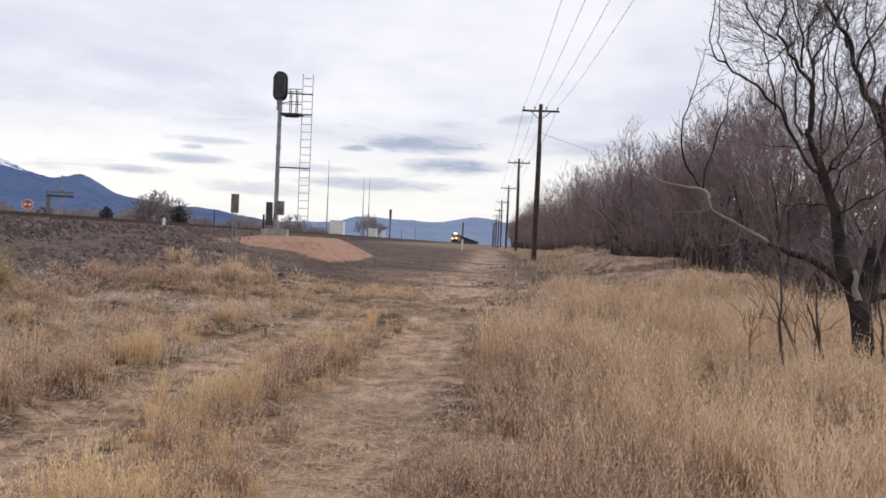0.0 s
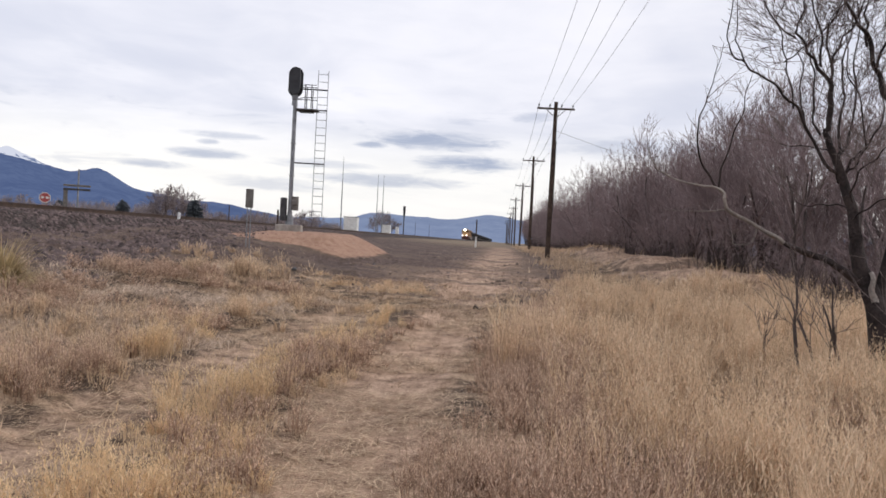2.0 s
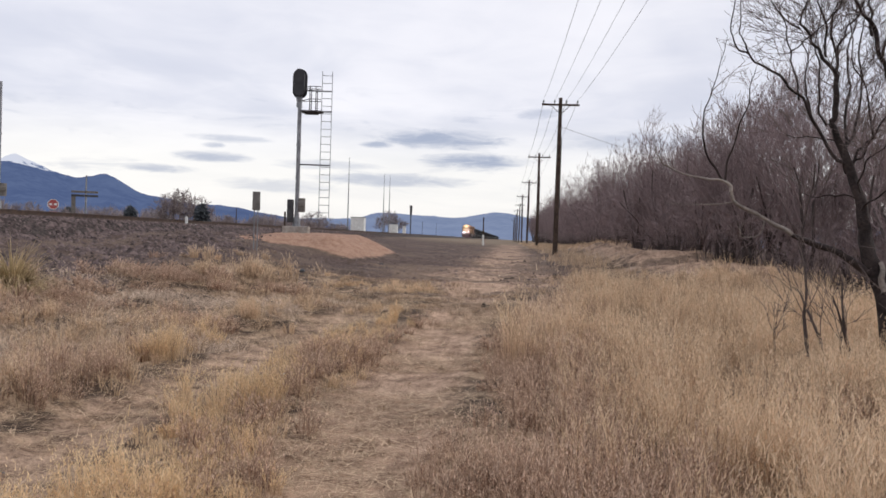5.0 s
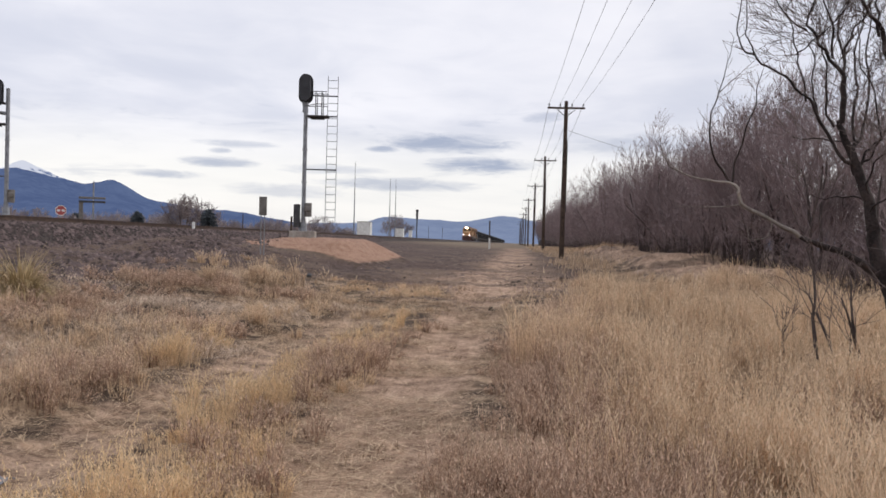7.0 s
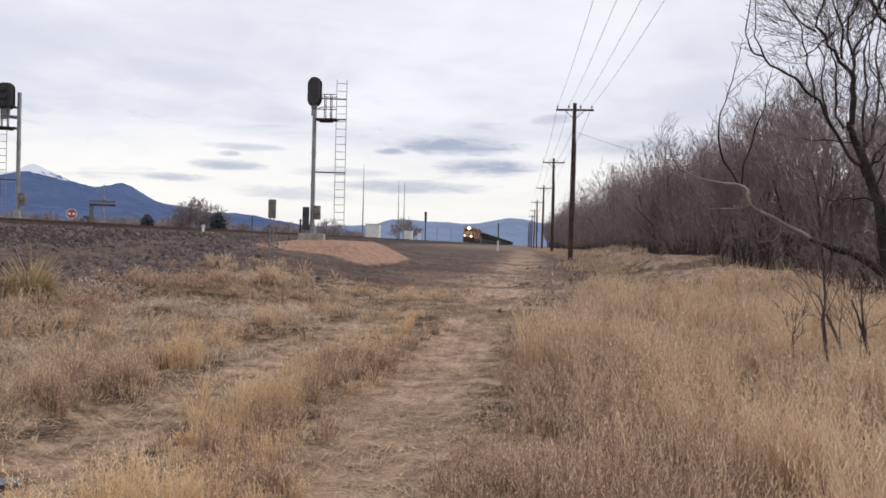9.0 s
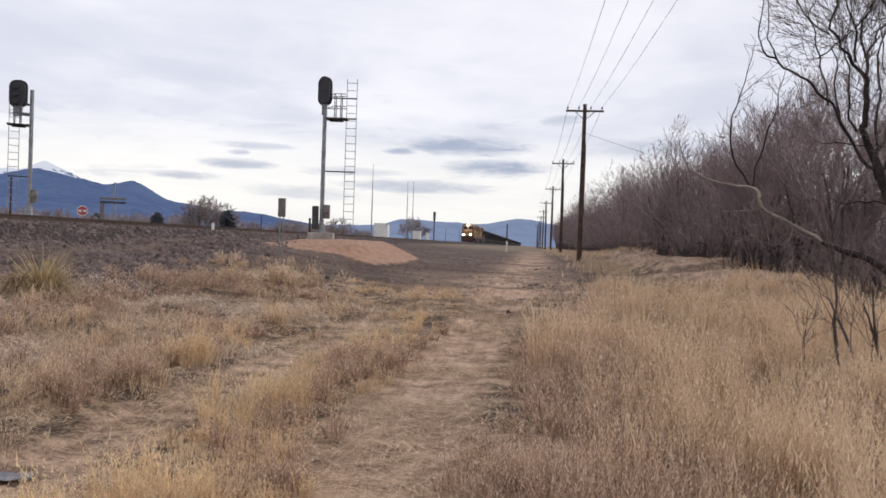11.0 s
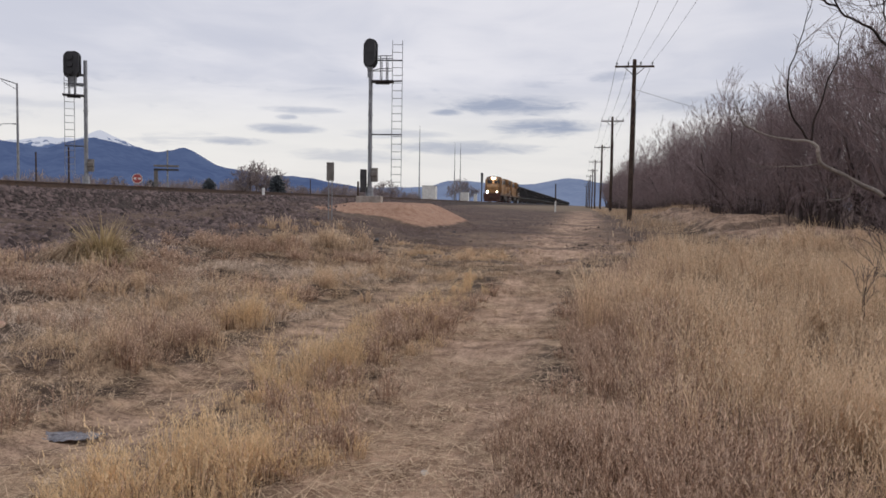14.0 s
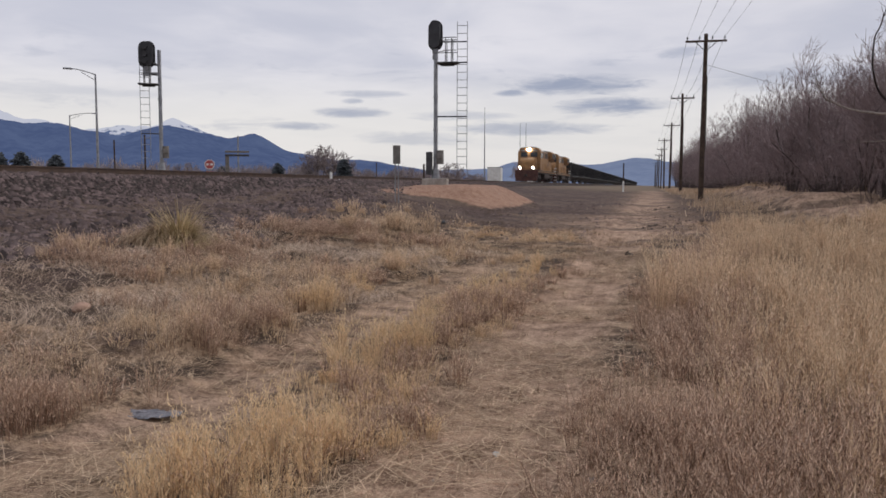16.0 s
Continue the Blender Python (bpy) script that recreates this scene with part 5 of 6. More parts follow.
def locomotive():
    L = 22.2
    c = thing("locomotive", pose(TRACK, HEAD, RAIL), "yellow diesel freight locomotive with a grey roof and dark underframe", "locomotive", "locomotives of the train")
    bm = bmesh.new()
    box(bm, 0, L / 2, 1.15, 2.9, L - 1.6, 0.35, 0.03)
    box(bm, 0, L / 2, 1.45, 3.12, L - 1.2, 0.13, 0.02)
    part("underframe", bm, "loco_dark", c)
    for x in (-1.53, 1.53):
        bm = bmesh.new()
        box(bm, x, L / 2, 1.33, 0.05, L - 1.4, 0.24, 0.01)
        part("side_sill", bm, "loco_yellow", c)
    # pilot, plough and coupler
    bm = bmesh.new()
    box(bm, 0, 0.62, 0.55, 3.05, 0.14, 1.05, 0.03)
    part("pilot", bm, "pilot_red", c, "dark red-brown front pilot plate")
    bm = bmesh.new()
    prism(bm, [(-1.45, 0.12), (1.45, 0.12), (1.35, 0.72), (-1.35, 0.72)], 0.32, 0.58)
    part("plough", bm, "pilot_red", c)
    bm = bmesh.new()
    rod(bm, (0, 0.0, 0.88), (0, 0.6, 0.88), 0.11)
    box(bm, 0, -0.1, 0.74, 0.32, 0.28, 0.3, 0.05)
    part("coupler", bm, "loco_dark", c)
    for x in (-1.25, 1.25):
        for k in range(4):
            bm = bmesh.new()
            box(bm, x, 0.95 + 0.02 * k, 0.35 + 0.28 * k, 0.5, 0.35, 0.04)
            part("front_step", bm, "loco_dark", c)
    # nose and cab
    bm = bmesh.new()
    prism(bm, [(0.78, 1.58), (3.2, 1.58), (3.2, 3.22), (1.5, 3.22), (0.95, 2.85), (0.80, 2.6)], -1.08, 1.08, "x")
    vs = [v for v in bm.verts if v.co.y < 1.0]
    for v in vs:
        v.co.x *= 0.78
    bmesh.ops.bevel(bm, geom=bm.edges[:], offset=0.07, segments=2, affect="EDGES")
    nose = part("nose", bm, "loco_yellow", c)
    bm = bmesh.new()
    box(bm, 0.15, 0.775, 1.62, 0.6, 0.03, 0.95, 0.02)
    part("nose_door", bm, "loco_yellow", nose)
    bm = bmesh.new()
    prism(bm, [(-1.53, 1.58), (1.53, 1.58), (1.53, 4.05), (1.18, 4.58), (-1.18, 4.58), (-1.53, 4.05)], 2.75, 5.3)
    for v in bm.verts:
        if v.co.y < 3 and v.co.z > 3.5:
            v.co.y += 0.22
    bmesh.ops.bevel(bm, geom=bm.edges[:], offset=0.05, segments=2, affect="EDGES")
    cab = part("cab", bm, "loco_yellow", c)
    bm = bmesh.new()
    prism(bm, [(-1.2, 4.585), (1.2, 4.585), (0.7, 4.70), (-0.7, 4.70)], 3.0, 5.35)
    part("roof", bm, "loco_grey", cab)
    tilt = pose(0, 0, 0, -8)
    for x in (-0.66, 0.66):
        bm = bmesh.new()
        box(bm, x, 2.83, 3.38, 0.92, 0.04, 0.62, 0.015, tilt)
        part("windscreen", bm, "window_glass", cab)
        bm = bmesh.new()
        box(bm, x * 1.25, 2.93, 4.13, 0.62, 0.06, 0.20, 0.015, tilt)
        board = part("number_board", bm, "signal_black", cab)
        bm = bmesh.new()
        for u in (-0.17, 0.0, 0.17):
            box(bm, x * 1.25 + u, 2.895, 4.18, 0.09, 0.01, 0.11, 0.0, tilt)
        part("number_bar", bm, "white_paint", board)
    for x in (-1.535, 1.535):
        for y in (3.65, 4.65):
            bm = bmesh.new()
            box(bm, x, y, 3.2, 0.03, 0.75, 0.72, 0.01)
            part("side_window", bm, "window_glass", cab)
    # hood
    bm = bmesh.new()
    prism(bm, [(-0.95, 1.58), (0.95, 1.58), (0.95, 4.15), (0.78, 4.42), (-0.78, 4.42), (-0.95, 4.15)], 5.3, 20.6)
    hood = part("hood", bm, "loco_yellow", c)
    bm = bmesh.new()
    prism(bm, [(-0.80, 4.40), (0.80, 4.40), (0.72, 4.5), (-0.72, 4.5)], 5.3, 20.5)
    part("hood_roof", bm, "loco_grey", hood)
    for x in (-0.955, 0.955):
        for k in range(11):
            bm = bmesh.new()
            box(bm, x, 6.6 + k * 0.95, 1.75, 0.03, 0.86, 1.75, 0.015)
            part("hood_door", bm, "loco_yellow", hood)
        for y, w in ((6.4, 1.9), (9.4, 2.6), (13.6, 3.2)):
            bm = bmesh.new()
            box(bm, x, y, 3.45, 0.07, w, 0.78, 0.02)
            part("intake_grille", bm, "loco_dark", hood)
    bm = bmesh.new()
    prism(bm, [(-1.5, 3.55), (-0.9, 3.05), (0.9, 3.05), (1.5, 3.55), (1.5, 4.30), (1.2, 4.62), (-1.2, 4.62), (-1.5, 4.30)], 16.3, 20.7)
    rad = part("radiator_housing", bm, "loco_yellow", c)
    for x in (-1.505, 1.505):
        bm = bmesh.new()
        box(bm, x, 18.5, 3.58, 0.04, 4.1, 0.72, 0.01)
        part("radiator_grille", bm, "loco_dark", rad)
    for y in (17.2, 18.5, 19.8):
        bm = bmesh.new()
        rod(bm, (0, y, 4.6), (0, y, 4.75), 0.58, 0.56, 20)
        part("fan", bm, "loco_grey", rad)
    bm = bmesh.new()
    box(bm, 0, 11.0, 4.45, 0.7, 1.1, 0.26, 0.05)
    part("exhaust", bm, "loco_dark", hood)
    bm = bmesh.new()
    box(bm, 0, 7.3, 4.45, 1.4, 1.6, 0.2, 0.05)
    part("brake_hatch", bm, "loco_grey", hood)
    bm = bmesh.new()
    for k in range(3):
        rod(bm, (-0.2 + 0.2 * k, 5.0, 4.78), (-0.2 + 0.2 * k, 5.5, 4.80), 0.06, 0.09, 8)
    part("horn", bm, "loco_dark", c)
    # tank
    bm = bmesh.new()
    prism(bm, [(-1.0, 0.3), (1.0, 0.3), (1.42, 0.62), (1.42, 1.15), (-1.42, 1.15), (-1.42, 0.62)], 8.3, 13.9)
    part("fuel_tank", bm, "loco_dark", c)
    # handrails
    for x in (-1.5, 1.5):
        bm = bmesh.new()
        for k in range(10):
            y = 5.6 + k * 1.6
            rod(bm, (x, y, 1.55), (x, y, 2.6), 0.02, sides=6)
        rod(bm, (x, 5.6, 2.6), (x, 20.9, 2.6), 0.02, sides=6)
        part("handrail", bm, "loco_yellow", c)
        bm = bmesh.new()
        rod(bm, (x * 0.95, 0.7, 1.2), (x * 0.95, 0.7, 2.55), 0.022, sides=6)
        rod(bm, (x * 0.95, 0.7, 2.55), (x * 0.95, 2.7, 2.65), 0.022, sides=6)
        part("handrail", bm, "loco_yellow", c)
    for x in (-1.4, 1.4):
        for k in range(5):
            bm = bmesh.new()
            box(bm, x, 21.55, 0.3 + 0.45 * k, 0.42, 0.04, 0.16)
            part("end_step", bm, "white_paint", c, "pale end step")
    wheels = []
    for y in (3.9, 18.3):
        bm = bmesh.new()
        for x in (-1.05, 1.05):
            box(bm, x, y, 0.55, 0.18, 4.7, 0.42, 0.05)
            for k in (-1, 0, 1):
                box(bm, x * 1.06, y + 1.75 * k, 0.32, 0.2, 0.5, 0.45, 0.04)
            for k in (-0.9, 0.9):
                rod(bm, (x * 1.04, y + k, 0.45), (x * 1.04, y + k, 1.05), 0.11, sides=8)
        box(bm, 0, y, 0.65, 2.0, 3.0, 0.4, 0.05)
        truck = part("truck", bm, "loco_dark", c)
        for k in (-1.75, 0, 1.75):
            wheels.append(wheelset(truck, y + k))
    return c, cab, nose


def add_lights(loco, cab, nose, mat):
    for x in (-0.11, 0.11):
        bm = bmesh.new()
        rod(bm, (x, 2.80, 4.33), (x, 3.05, 4.33), 0.085, sides=14)
        part("headlight", bm, mat, loco, "lit round headlight" if mat == "lamp_on" else "unlit round headlight")
    for x in (-0.86, 0.86):
        bm = bmesh.new()
        box(bm, x, 0.66, 1.72, 0.3, 0.2, 0.3, 0.03)
        lamp = part("ditch_light", bm, "loco_dark", loco)
        bm = bmesh.new()
        rod(bm, (x, 0.53, 1.88), (x, 0.56, 1.88), 0.09, sides=14)
        part("lens", bm, mat, lamp)


def coal_car():
    L = 15.6
    c = thing("coal_car", pose(TRACK, HEAD, RAIL), "black open-topped coal car heaped with coal", "freight car", "coal cars of the train")
    bm = bmesh.new()
    prism(bm, [(-1.5, 1.25), (-0.8, 0.55), (0.8, 0.55), (1.5, 1.25), (1.55, 3.78), (-1.55, 3.78)], 0.6, L)
    for k in range(13):
        for s in (-1, 1):
            box(bm, s * 1.57, 1.0 + k * (L - 1.4) / 12, 1.25, 0.09, 0.12, 2.5)
    for s in (-1, 1):
        box(bm, s * 1.58, L / 2 + 0.3, 3.70, 0.14, L - 0.6, 0.16, 0.02)
        box(bm, s * 1.55, L / 2 + 0.3, 1.18, 0.12, L - 0.6, 0.2, 0.02)
    for y in (0.6, L):
        box(bm, 0, y, 3.66, 3.1, 0.16, 0.16, 0.02)
        for k in (-1, 0, 1):
            box(bm, k, y, 1.2, 0.12, 0.2, 2.5)
    part("tub", bm, "car_black", c)
    bm = bmesh.new()
    r = bmesh.ops.create_grid(bm, x_segments=8, y_segments=30, size=1, matrix=Matrix.Translation((0, L / 2 + 0.3, 3.72)) @ Matrix.Diagonal((1.48, L / 2 - 0.45, 1, 1)))
    for v in bm.verts:
        u, w = v.co.x / 1.48, (v.co.y - L / 2 - 0.3) / (L / 2 - 0.45)
        v.co.z += 0.30 * (1 - u * u) * (1 - w ** 6) + 0.05 * noise.noise(v.co * 1.7)
    part("coal_load", bm, "coal", c, "heaped black coal")
    for x in (-1.5, 1.5):
        bm = bmesh.new()
        for k in range(6):
            rod(bm, (x, 0.35, 0.9 + 0.42 * k), (x * 0.7, 0.35, 0.9 + 0.42 * k), 0.02, sides=5)
        rod(bm, (x, 0.35, 0.7), (x, 0.35, 3.4), 0.025, sides=5)
        part("ladder", bm, "sign_back", c)
    for y in (2.4, L - 1.8):
        bm = bmesh.new()
        for x in (-0.98, 0.98):
            prism(bm, [(y - 1.15, 0.42), (y - 0.5, 0.28), (y + 0.5, 0.28), (y + 1.15, 0.42), (y + 1.1, 0.62), (y + 0.4, 0.78), (y - 0.4, 0.78), (y - 1.1, 0.62)], x - 0.07, x + 0.07, "x")
        box(bm, 0, y, 0.5, 2.0, 0.4, 0.3, 0.04)
        truck = part("truck", bm, "loco_dark", c)
        for k in (-0.89, 0.89):
            for x in (-0.75, 0.75):
                bm = bmesh.new()
                rod(bm, (x - 0.06, y + k, 0.46), (x + 0.06, y + k, 0.46), 0.46, sides=14)
                part("wheel", bm, "loco_dark", truck)
    bm = bmesh.new()
    rod(bm, (0, -0.05, 0.88), (0, L + 0.3, 0.88), 0.1, sides=6)
    box(bm, 0, L / 2, 0.75, 0.4, L, 0.3, 0.02)
    part("centre_sill", bm, "loco_dark", c)
    return c


def build_train():
    rolling = []
    loco, cab, nose = locomotive()
    second = copy_thing(loco, pose(TRACK, HEAD + 22.6, RAIL))
    add_lights(loco, cab, nose, "lamp_on")
    add_lights(second, None, None, "lamp_off")
    rolling += [(loco, 0.0), (second, 22.6)]
    car = coal_car()
    tagged(car)
    gap = 45.2
    for k in range(52):
        ob = car if k == 0 else copy_thing(car, pose(TRACK, HEAD + gap, RAIL))
        rolling.append((ob, gap))
        gap += 16.15
    return rolling


TRAIN = build_train()


def motions():
    walk(INSECT, [(0.0, pose(4.53, 4.26, 2.43)), (0.5, pose(2.20, 4.13, 2.26)), (0.9, pose(0.34, 4.027, 2.123)), (1.0, pose(-0.131, 4.0, 2.089)), (1.1, pose(-0.595, 3.975, 2.055)),
                  (1.6, pose(-2.93, 3.84, 1.95)), (3.0, pose(-9.5, 3.5, 3.0)), (16.0, pose(-60.0, 0.0, 9.0))])
    for ob, back in TRAIN:
        walk(ob, [(t, pose(TRACK, y + back, RAIL)) for t, y in RUN])
        if ob.name.startswith("locomotive"):
            for w in [k for k in ob.children_recursive if k.name.startswith("wheelset")]:
                home = w.matrix_basis.copy()
                y, z = home.translation.y, home.translation.z
                steps = 400
                turn = math.degrees(SPEED * 16.0 / 0.51) / steps
                walk(w, [(16.0 * k / steps, pose(0, y, z, turn * k)) for k in range(steps + 1)])


# ---- a flying insect ----


def insect():
    t = thing("flying_insect", pose(0, 0, 0), "small dark insect flying across the path", "insect")
    bm = bmesh.new()
    bmesh.ops.create_icosphere(bm, subdivisions=2, radius=0.004, matrix=Matrix.Diagonal((1.9, 1, 1, 1)))
    part("body", bm, "signal_black", t)
    for side in (-1, 1):
        bm = bmesh.new()
        prism(bm, [(-0.002, 0.003), (0.003, 0.003), (0.004, 0.012), (-0.001, 0.014), (-0.005, 0.010)], side * 0.003, side * 0.0034)
        part("wing", bm, "wire", t)
    return t


INSECT = insect()

# ---- grass, weeds and stones ----


def blades(rng, x, y, height, width, lean=0.25, curve=0.35, lift=None, heading=None):
    """Bent, tapering blades, each of a quad and a tip."""
    n = len(x)
    z = land(x, y) - 0.015 if lift is None else lift
    t = rng.uniform(0, 2 * np.pi, n) if heading is None else heading
    out = np.stack([np.cos(t), np.sin(t), np.zeros(n)], 1)
    face = rng.uniform(0, np.pi, n)
    side = np.stack([np.cos(face), np.sin(face), np.zeros(n)], 1) * (width / 2)[:, None]
    ln = np.abs(rng.normal(0, lean, n)) if lean <= 1 else lean * rng.uniform(0.55, 1.3, n)
    root = np.stack([x, y, z], 1)
    up = np.array([0, 0, 1.0])
    mid = root + out * (height * ln * 0.45)[:, None] + up * (height * 0.55 * np.sqrt(np.clip(1 - ln ** 2 * 0.5, 0.2, 1)))[:, None]
    tip = root + out * (height * (ln + np.abs(rng.normal(0, curve, n)) * 0.6))[:, None] + up * (height * np.clip(1 - ln * 0.5, 0.25, 1))[:, None]
    verts = np.stack([root - side, root + side, mid + side * 0.7, mid - side * 0.7, tip], 1).reshape(-1, 3)
    b = (np.arange(n) * 5)[:, None]
    return verts, b + np.array([[3, 2, 4]]), b + np.array([[0, 1, 2, 3]])


def plumes(rng, x, y, height, width, heading=None, lean=0.16):
    """Stems with a loose seed head of fine slanting bits."""
    v, t, q = blades(rng, x, y, height, width, lean, 0.2, None, heading)
    tips = v.reshape(-1, 5, 3)[:, 4]
    mids = v.reshape(-1, 5, 3)[:, 2]
    vs, ts, k0 = [v], [t], len(v)
    for k in range(7):
        f = 0.02 + 0.15 * k
        root = mids + (tips - mids) * f
        n = len(root)
        a = rng.uniform(0, 6.28, n)
        reach = height * rng.uniform(0.022, 0.07, n) * (1.25 - 0.1 * k)
        out = np.stack([np.cos(a) * reach, np.sin(a) * reach, reach * rng.uniform(0.6, 2.0, n)], 1)
        w = np.stack([-np.sin(a), np.cos(a), np.zeros(n)], 1) * (width * 0.85)[:, None]
        vs.append(np.stack([root - w, root + w, root + out], 1).reshape(-1, 3))
        ts.append(k0 + (np.arange(n) * 3)[:, None] + np.array([[0, 1, 2]]))
        k0 += 3 * n
    return np.concatenate(vs), np.concatenate(ts), q


def arches(rng, root, heading, pitch, length, width, droop):
    """Long leaves that rise and bow over, in four pieces and a tip."""
    n = len(root)
    out = np.stack([np.cos(heading), np.sin(heading), np.zeros(n)], 1)
    side = np.stack([-np.sin(heading), np.cos(heading), np.zeros(n)], 1) * (width / 2)[:, None]
    p, rows = root.copy(), []
    for k in range(4):
        rows += [p - side * (1 - 0.2 * k), p + side * (1 - 0.2 * k)]
        a = pitch - droop * (k + 0.5) / 4
        p = p + (out * np.cos(a)[:, None] + np.array([0, 0, 1.0]) * np.sin(a)[:, None]) * (length / 4)[:, None]
    verts = np.stack(rows + [p], 1).reshape(-1, 3)
    b = (np.arange(n) * 9)[:, None]
    quads = np.concatenate([b + np.array([[k, k + 1, k + 3, k + 2]]) for k in (0, 2, 4)])
    return verts, b + np.array([[6, 7, 8]]), quads


def scatter(rng, n, x0, x1, y0, y1, keep, power=1.0):
    """Places in a strip, thicker near its start, kept by a chance."""
    y = y0 + (y1 - y0) * rng.uniform(0, 1, n) ** power
    x = rng.uniform(x0, x1, n)
    k = rng.uniform(0, 1, n) < keep(x, y)
    return x[k], y[k]


def lay(name, made, mat, label, category, head=None):
    """Links blades as one mesh; where stems bear heads, those take a paler stuff."""
    v, t, q = made
    data = array_mesh(name, v, t, q)
    ob = linked(name, data, mat)
    if head:
        data.materials.append(M[head])
        stems = len(q)
        slot = np.zeros(len(t) + len(q), np.int32)
        slot[stems:len(t)] = 1
        data.polygons.foreach_set("material_index", slot)
    tagged(ob, label, category, kind="stuff")


def clumpy(x, y, scale, seed, lo, hi):
    return step(lo, hi, fractal(x, y, scale, 3, seed))


def thick(y):
    """Blades stand for more of their kind the farther off they are."""
    return np.interp(y, [2, 5, 10, 20, 40, 80], [0.0048, 0.006, 0.0085, 0.013, 0.022, 0.04])


def right_edge(y):
    """Where the growth beside the path begins."""
    return np.interp(y, [2, 4.5, 6.5, 10, 14, 22, 26, 60], [-0.66, -0.6, -0.45, -0.2, 0.05, 1.2, 1.6, 2.0]) + 0.2 * fractal(y, y * 0, 0.5, 2, 91)


def old_track(x, y):
    """0 on the older wheel track, 1 beside it."""
    return np.maximum(step(0.3, 0.62, np.abs(x + 3.35 - 0.02 * y)), step(14, 18, y))


def tufts(rng, cx, cy, many, radius, tall, width, lean, curve, heads=False):
    """Bunches of blades that lean out from their middles."""
    n = rng.poisson(many, len(cx))
    i = np.repeat(np.arange(len(cx)), n)
    a, r = rng.uniform(0, 6.28, len(i)), np.sqrt(rng.uniform(0, 1, len(i)))
    x, y = cx[i] + np.cos(a) * r * radius[i], cy[i] + np.sin(a) * r * radius[i]
    h = tall[i] * (1.1 - 0.5 * r) * rng.uniform(0.55, 1.15, len(i))
    w = width(y)
    if heads:
        return plumes(rng, x, y, h, w, a + rng.normal(0, 0.5, len(i)), lean)
    return blades(rng, x, y, h, w, lean, curve, None, a + rng.normal(0, 0.5, len(i)))


def build_grass():
    rng = np.random.default_rng(77)
    # tall tan grass
    def stand(x, y):
        return step(0.35, 1.5, x - right_edge(y) - np.interp(y, [2, 6, 10], [0.8, 0.5, 0.0]) + 0.6 * fractal(x, y, 0.6, 2, 35)) * step(26, 20, y + 2 * fractal(x, y, 0.3, 2, 3)) * step(8.2, 5.8, x - 0.03 * y) * (1 - 0.75 * step(1.2, 0.6, np.hypot((x - 3.5) / 1.5, (y - 7.8) / 2.3)))
    x, y = scatter(rng, 5000, 0.0, 8.0, 2.2, 27, lambda x, y: stand(x, y) * (0.10 + 0.90 * clumpy(x, y, 1.5, 31, -0.25, 0.35)), 1.25)
    tall = rng.uniform(0.5, 1.2, len(x)) * (0.74 + 0.36 * clumpy(x, y, 0.5, 33, -0.5, 0.5)) * np.interp(y, [2, 12, 18, 26], [1.08, 1.0, 0.85, 0.6])
    lay("tall_grass", tufts(rng, x, y, np.interp(y, [2, 8, 26], [36, 27, 20]), rng.uniform(0.06, 0.2, len(x)), tall, lambda y: thick(y) * 0.8, 0.17, 0.25, True), "tall_grass", "tall dry tan grass with loose seed heads", "grass", "seed_head")
    # understory of the tall grass
    x, y = scatter(rng, 2600, -0.5, 8.5, 2.0, 27, lambda x, y: stand(x, y), 1.4)
    lay("dry_grass", tufts(rng, x, y, 22, rng.uniform(0.1, 0.3, len(x)), rng.uniform(0.2, 0.5, len(x)), thick, 0.6, 0.5), "dull_grass", "matted dull dry grass under the tall stems", "grass")
    # bushy weeds beside the path
    x, y = scatter(rng, 3300, -1.2, 4.0, 2.2, 17, lambda x, y: step(-0.1, 0.25, x - right_edge(y)) * step(2.1, 0.6, x - right_edge(y) - np.interp(y, [2, 6, 10], [0.8, 0.5, 0.0]) + 0.7 * fractal(x, y, 0.5, 2, 37)) * np.clip(np.interp(y, [3, 7, 12], [0.45, 0.35, 0.2]) + 0.88 * clumpy(x, y, 1.3, 39, -0.35, 0.3), 0, 1), 1.3)
    tall = 0.56 * rng.uniform(0.5, 1.25, len(x)) * (0.45 + 0.55 * step(0.0, 0.8, x - right_edge(y)))
    lay("weeds", tufts(rng, x, y, np.interp(y, [2, 8, 17], [32, 27, 22]), rng.uniform(0.06, 0.18, len(x)), tall, lambda y: thick(y) * 0.75, 0.3, 0.35, True), "weed", "brittle grey-brown weeds at the path's edge", "weeds", "weed_head")
    # the strip of golden grass between the path and the older wheel track
    def strip(x, y):
        c = np.interp(y, [2, 4.4, 7, 11, 13], [-2.2, -2.15, -2.45, -2.2, -1.9])
        return step(0.65, 0.2, np.abs(x - c + 0.25 * fractal(x, y, 0.6, 2, 47))) * step(14.5, 10.0, y)
    x, y = scatter(rng, 2000, -4.0, -0.6, 2.0, 14, lambda x, y: strip(x, y) * np.interp(y, [4, 6.5, 14], [1.0, 0.5, 0.35]) * (0.35 + 0.65 * clumpy(x, y, 0.9, 49, -0.4, 0.3)), 1.1)
    tall = rng.uniform(0.2, 0.56, len(x)) * (0.5 + 0.6 * clumpy(x, y, 0.7, 51, -0.4, 0.4)) * np.interp(y, [2, 5, 12], [1.15, 1.0, 0.85])
    lay("golden_grass", tufts(rng, x, y, 42, rng.uniform(0.05, 0.15, len(x)), tall, lambda y: thick(y) * 0.85, 0.2, 0.3, True), "golden_grass", "golden dry grass growing between the wheel tracks", "grass", "golden_head")
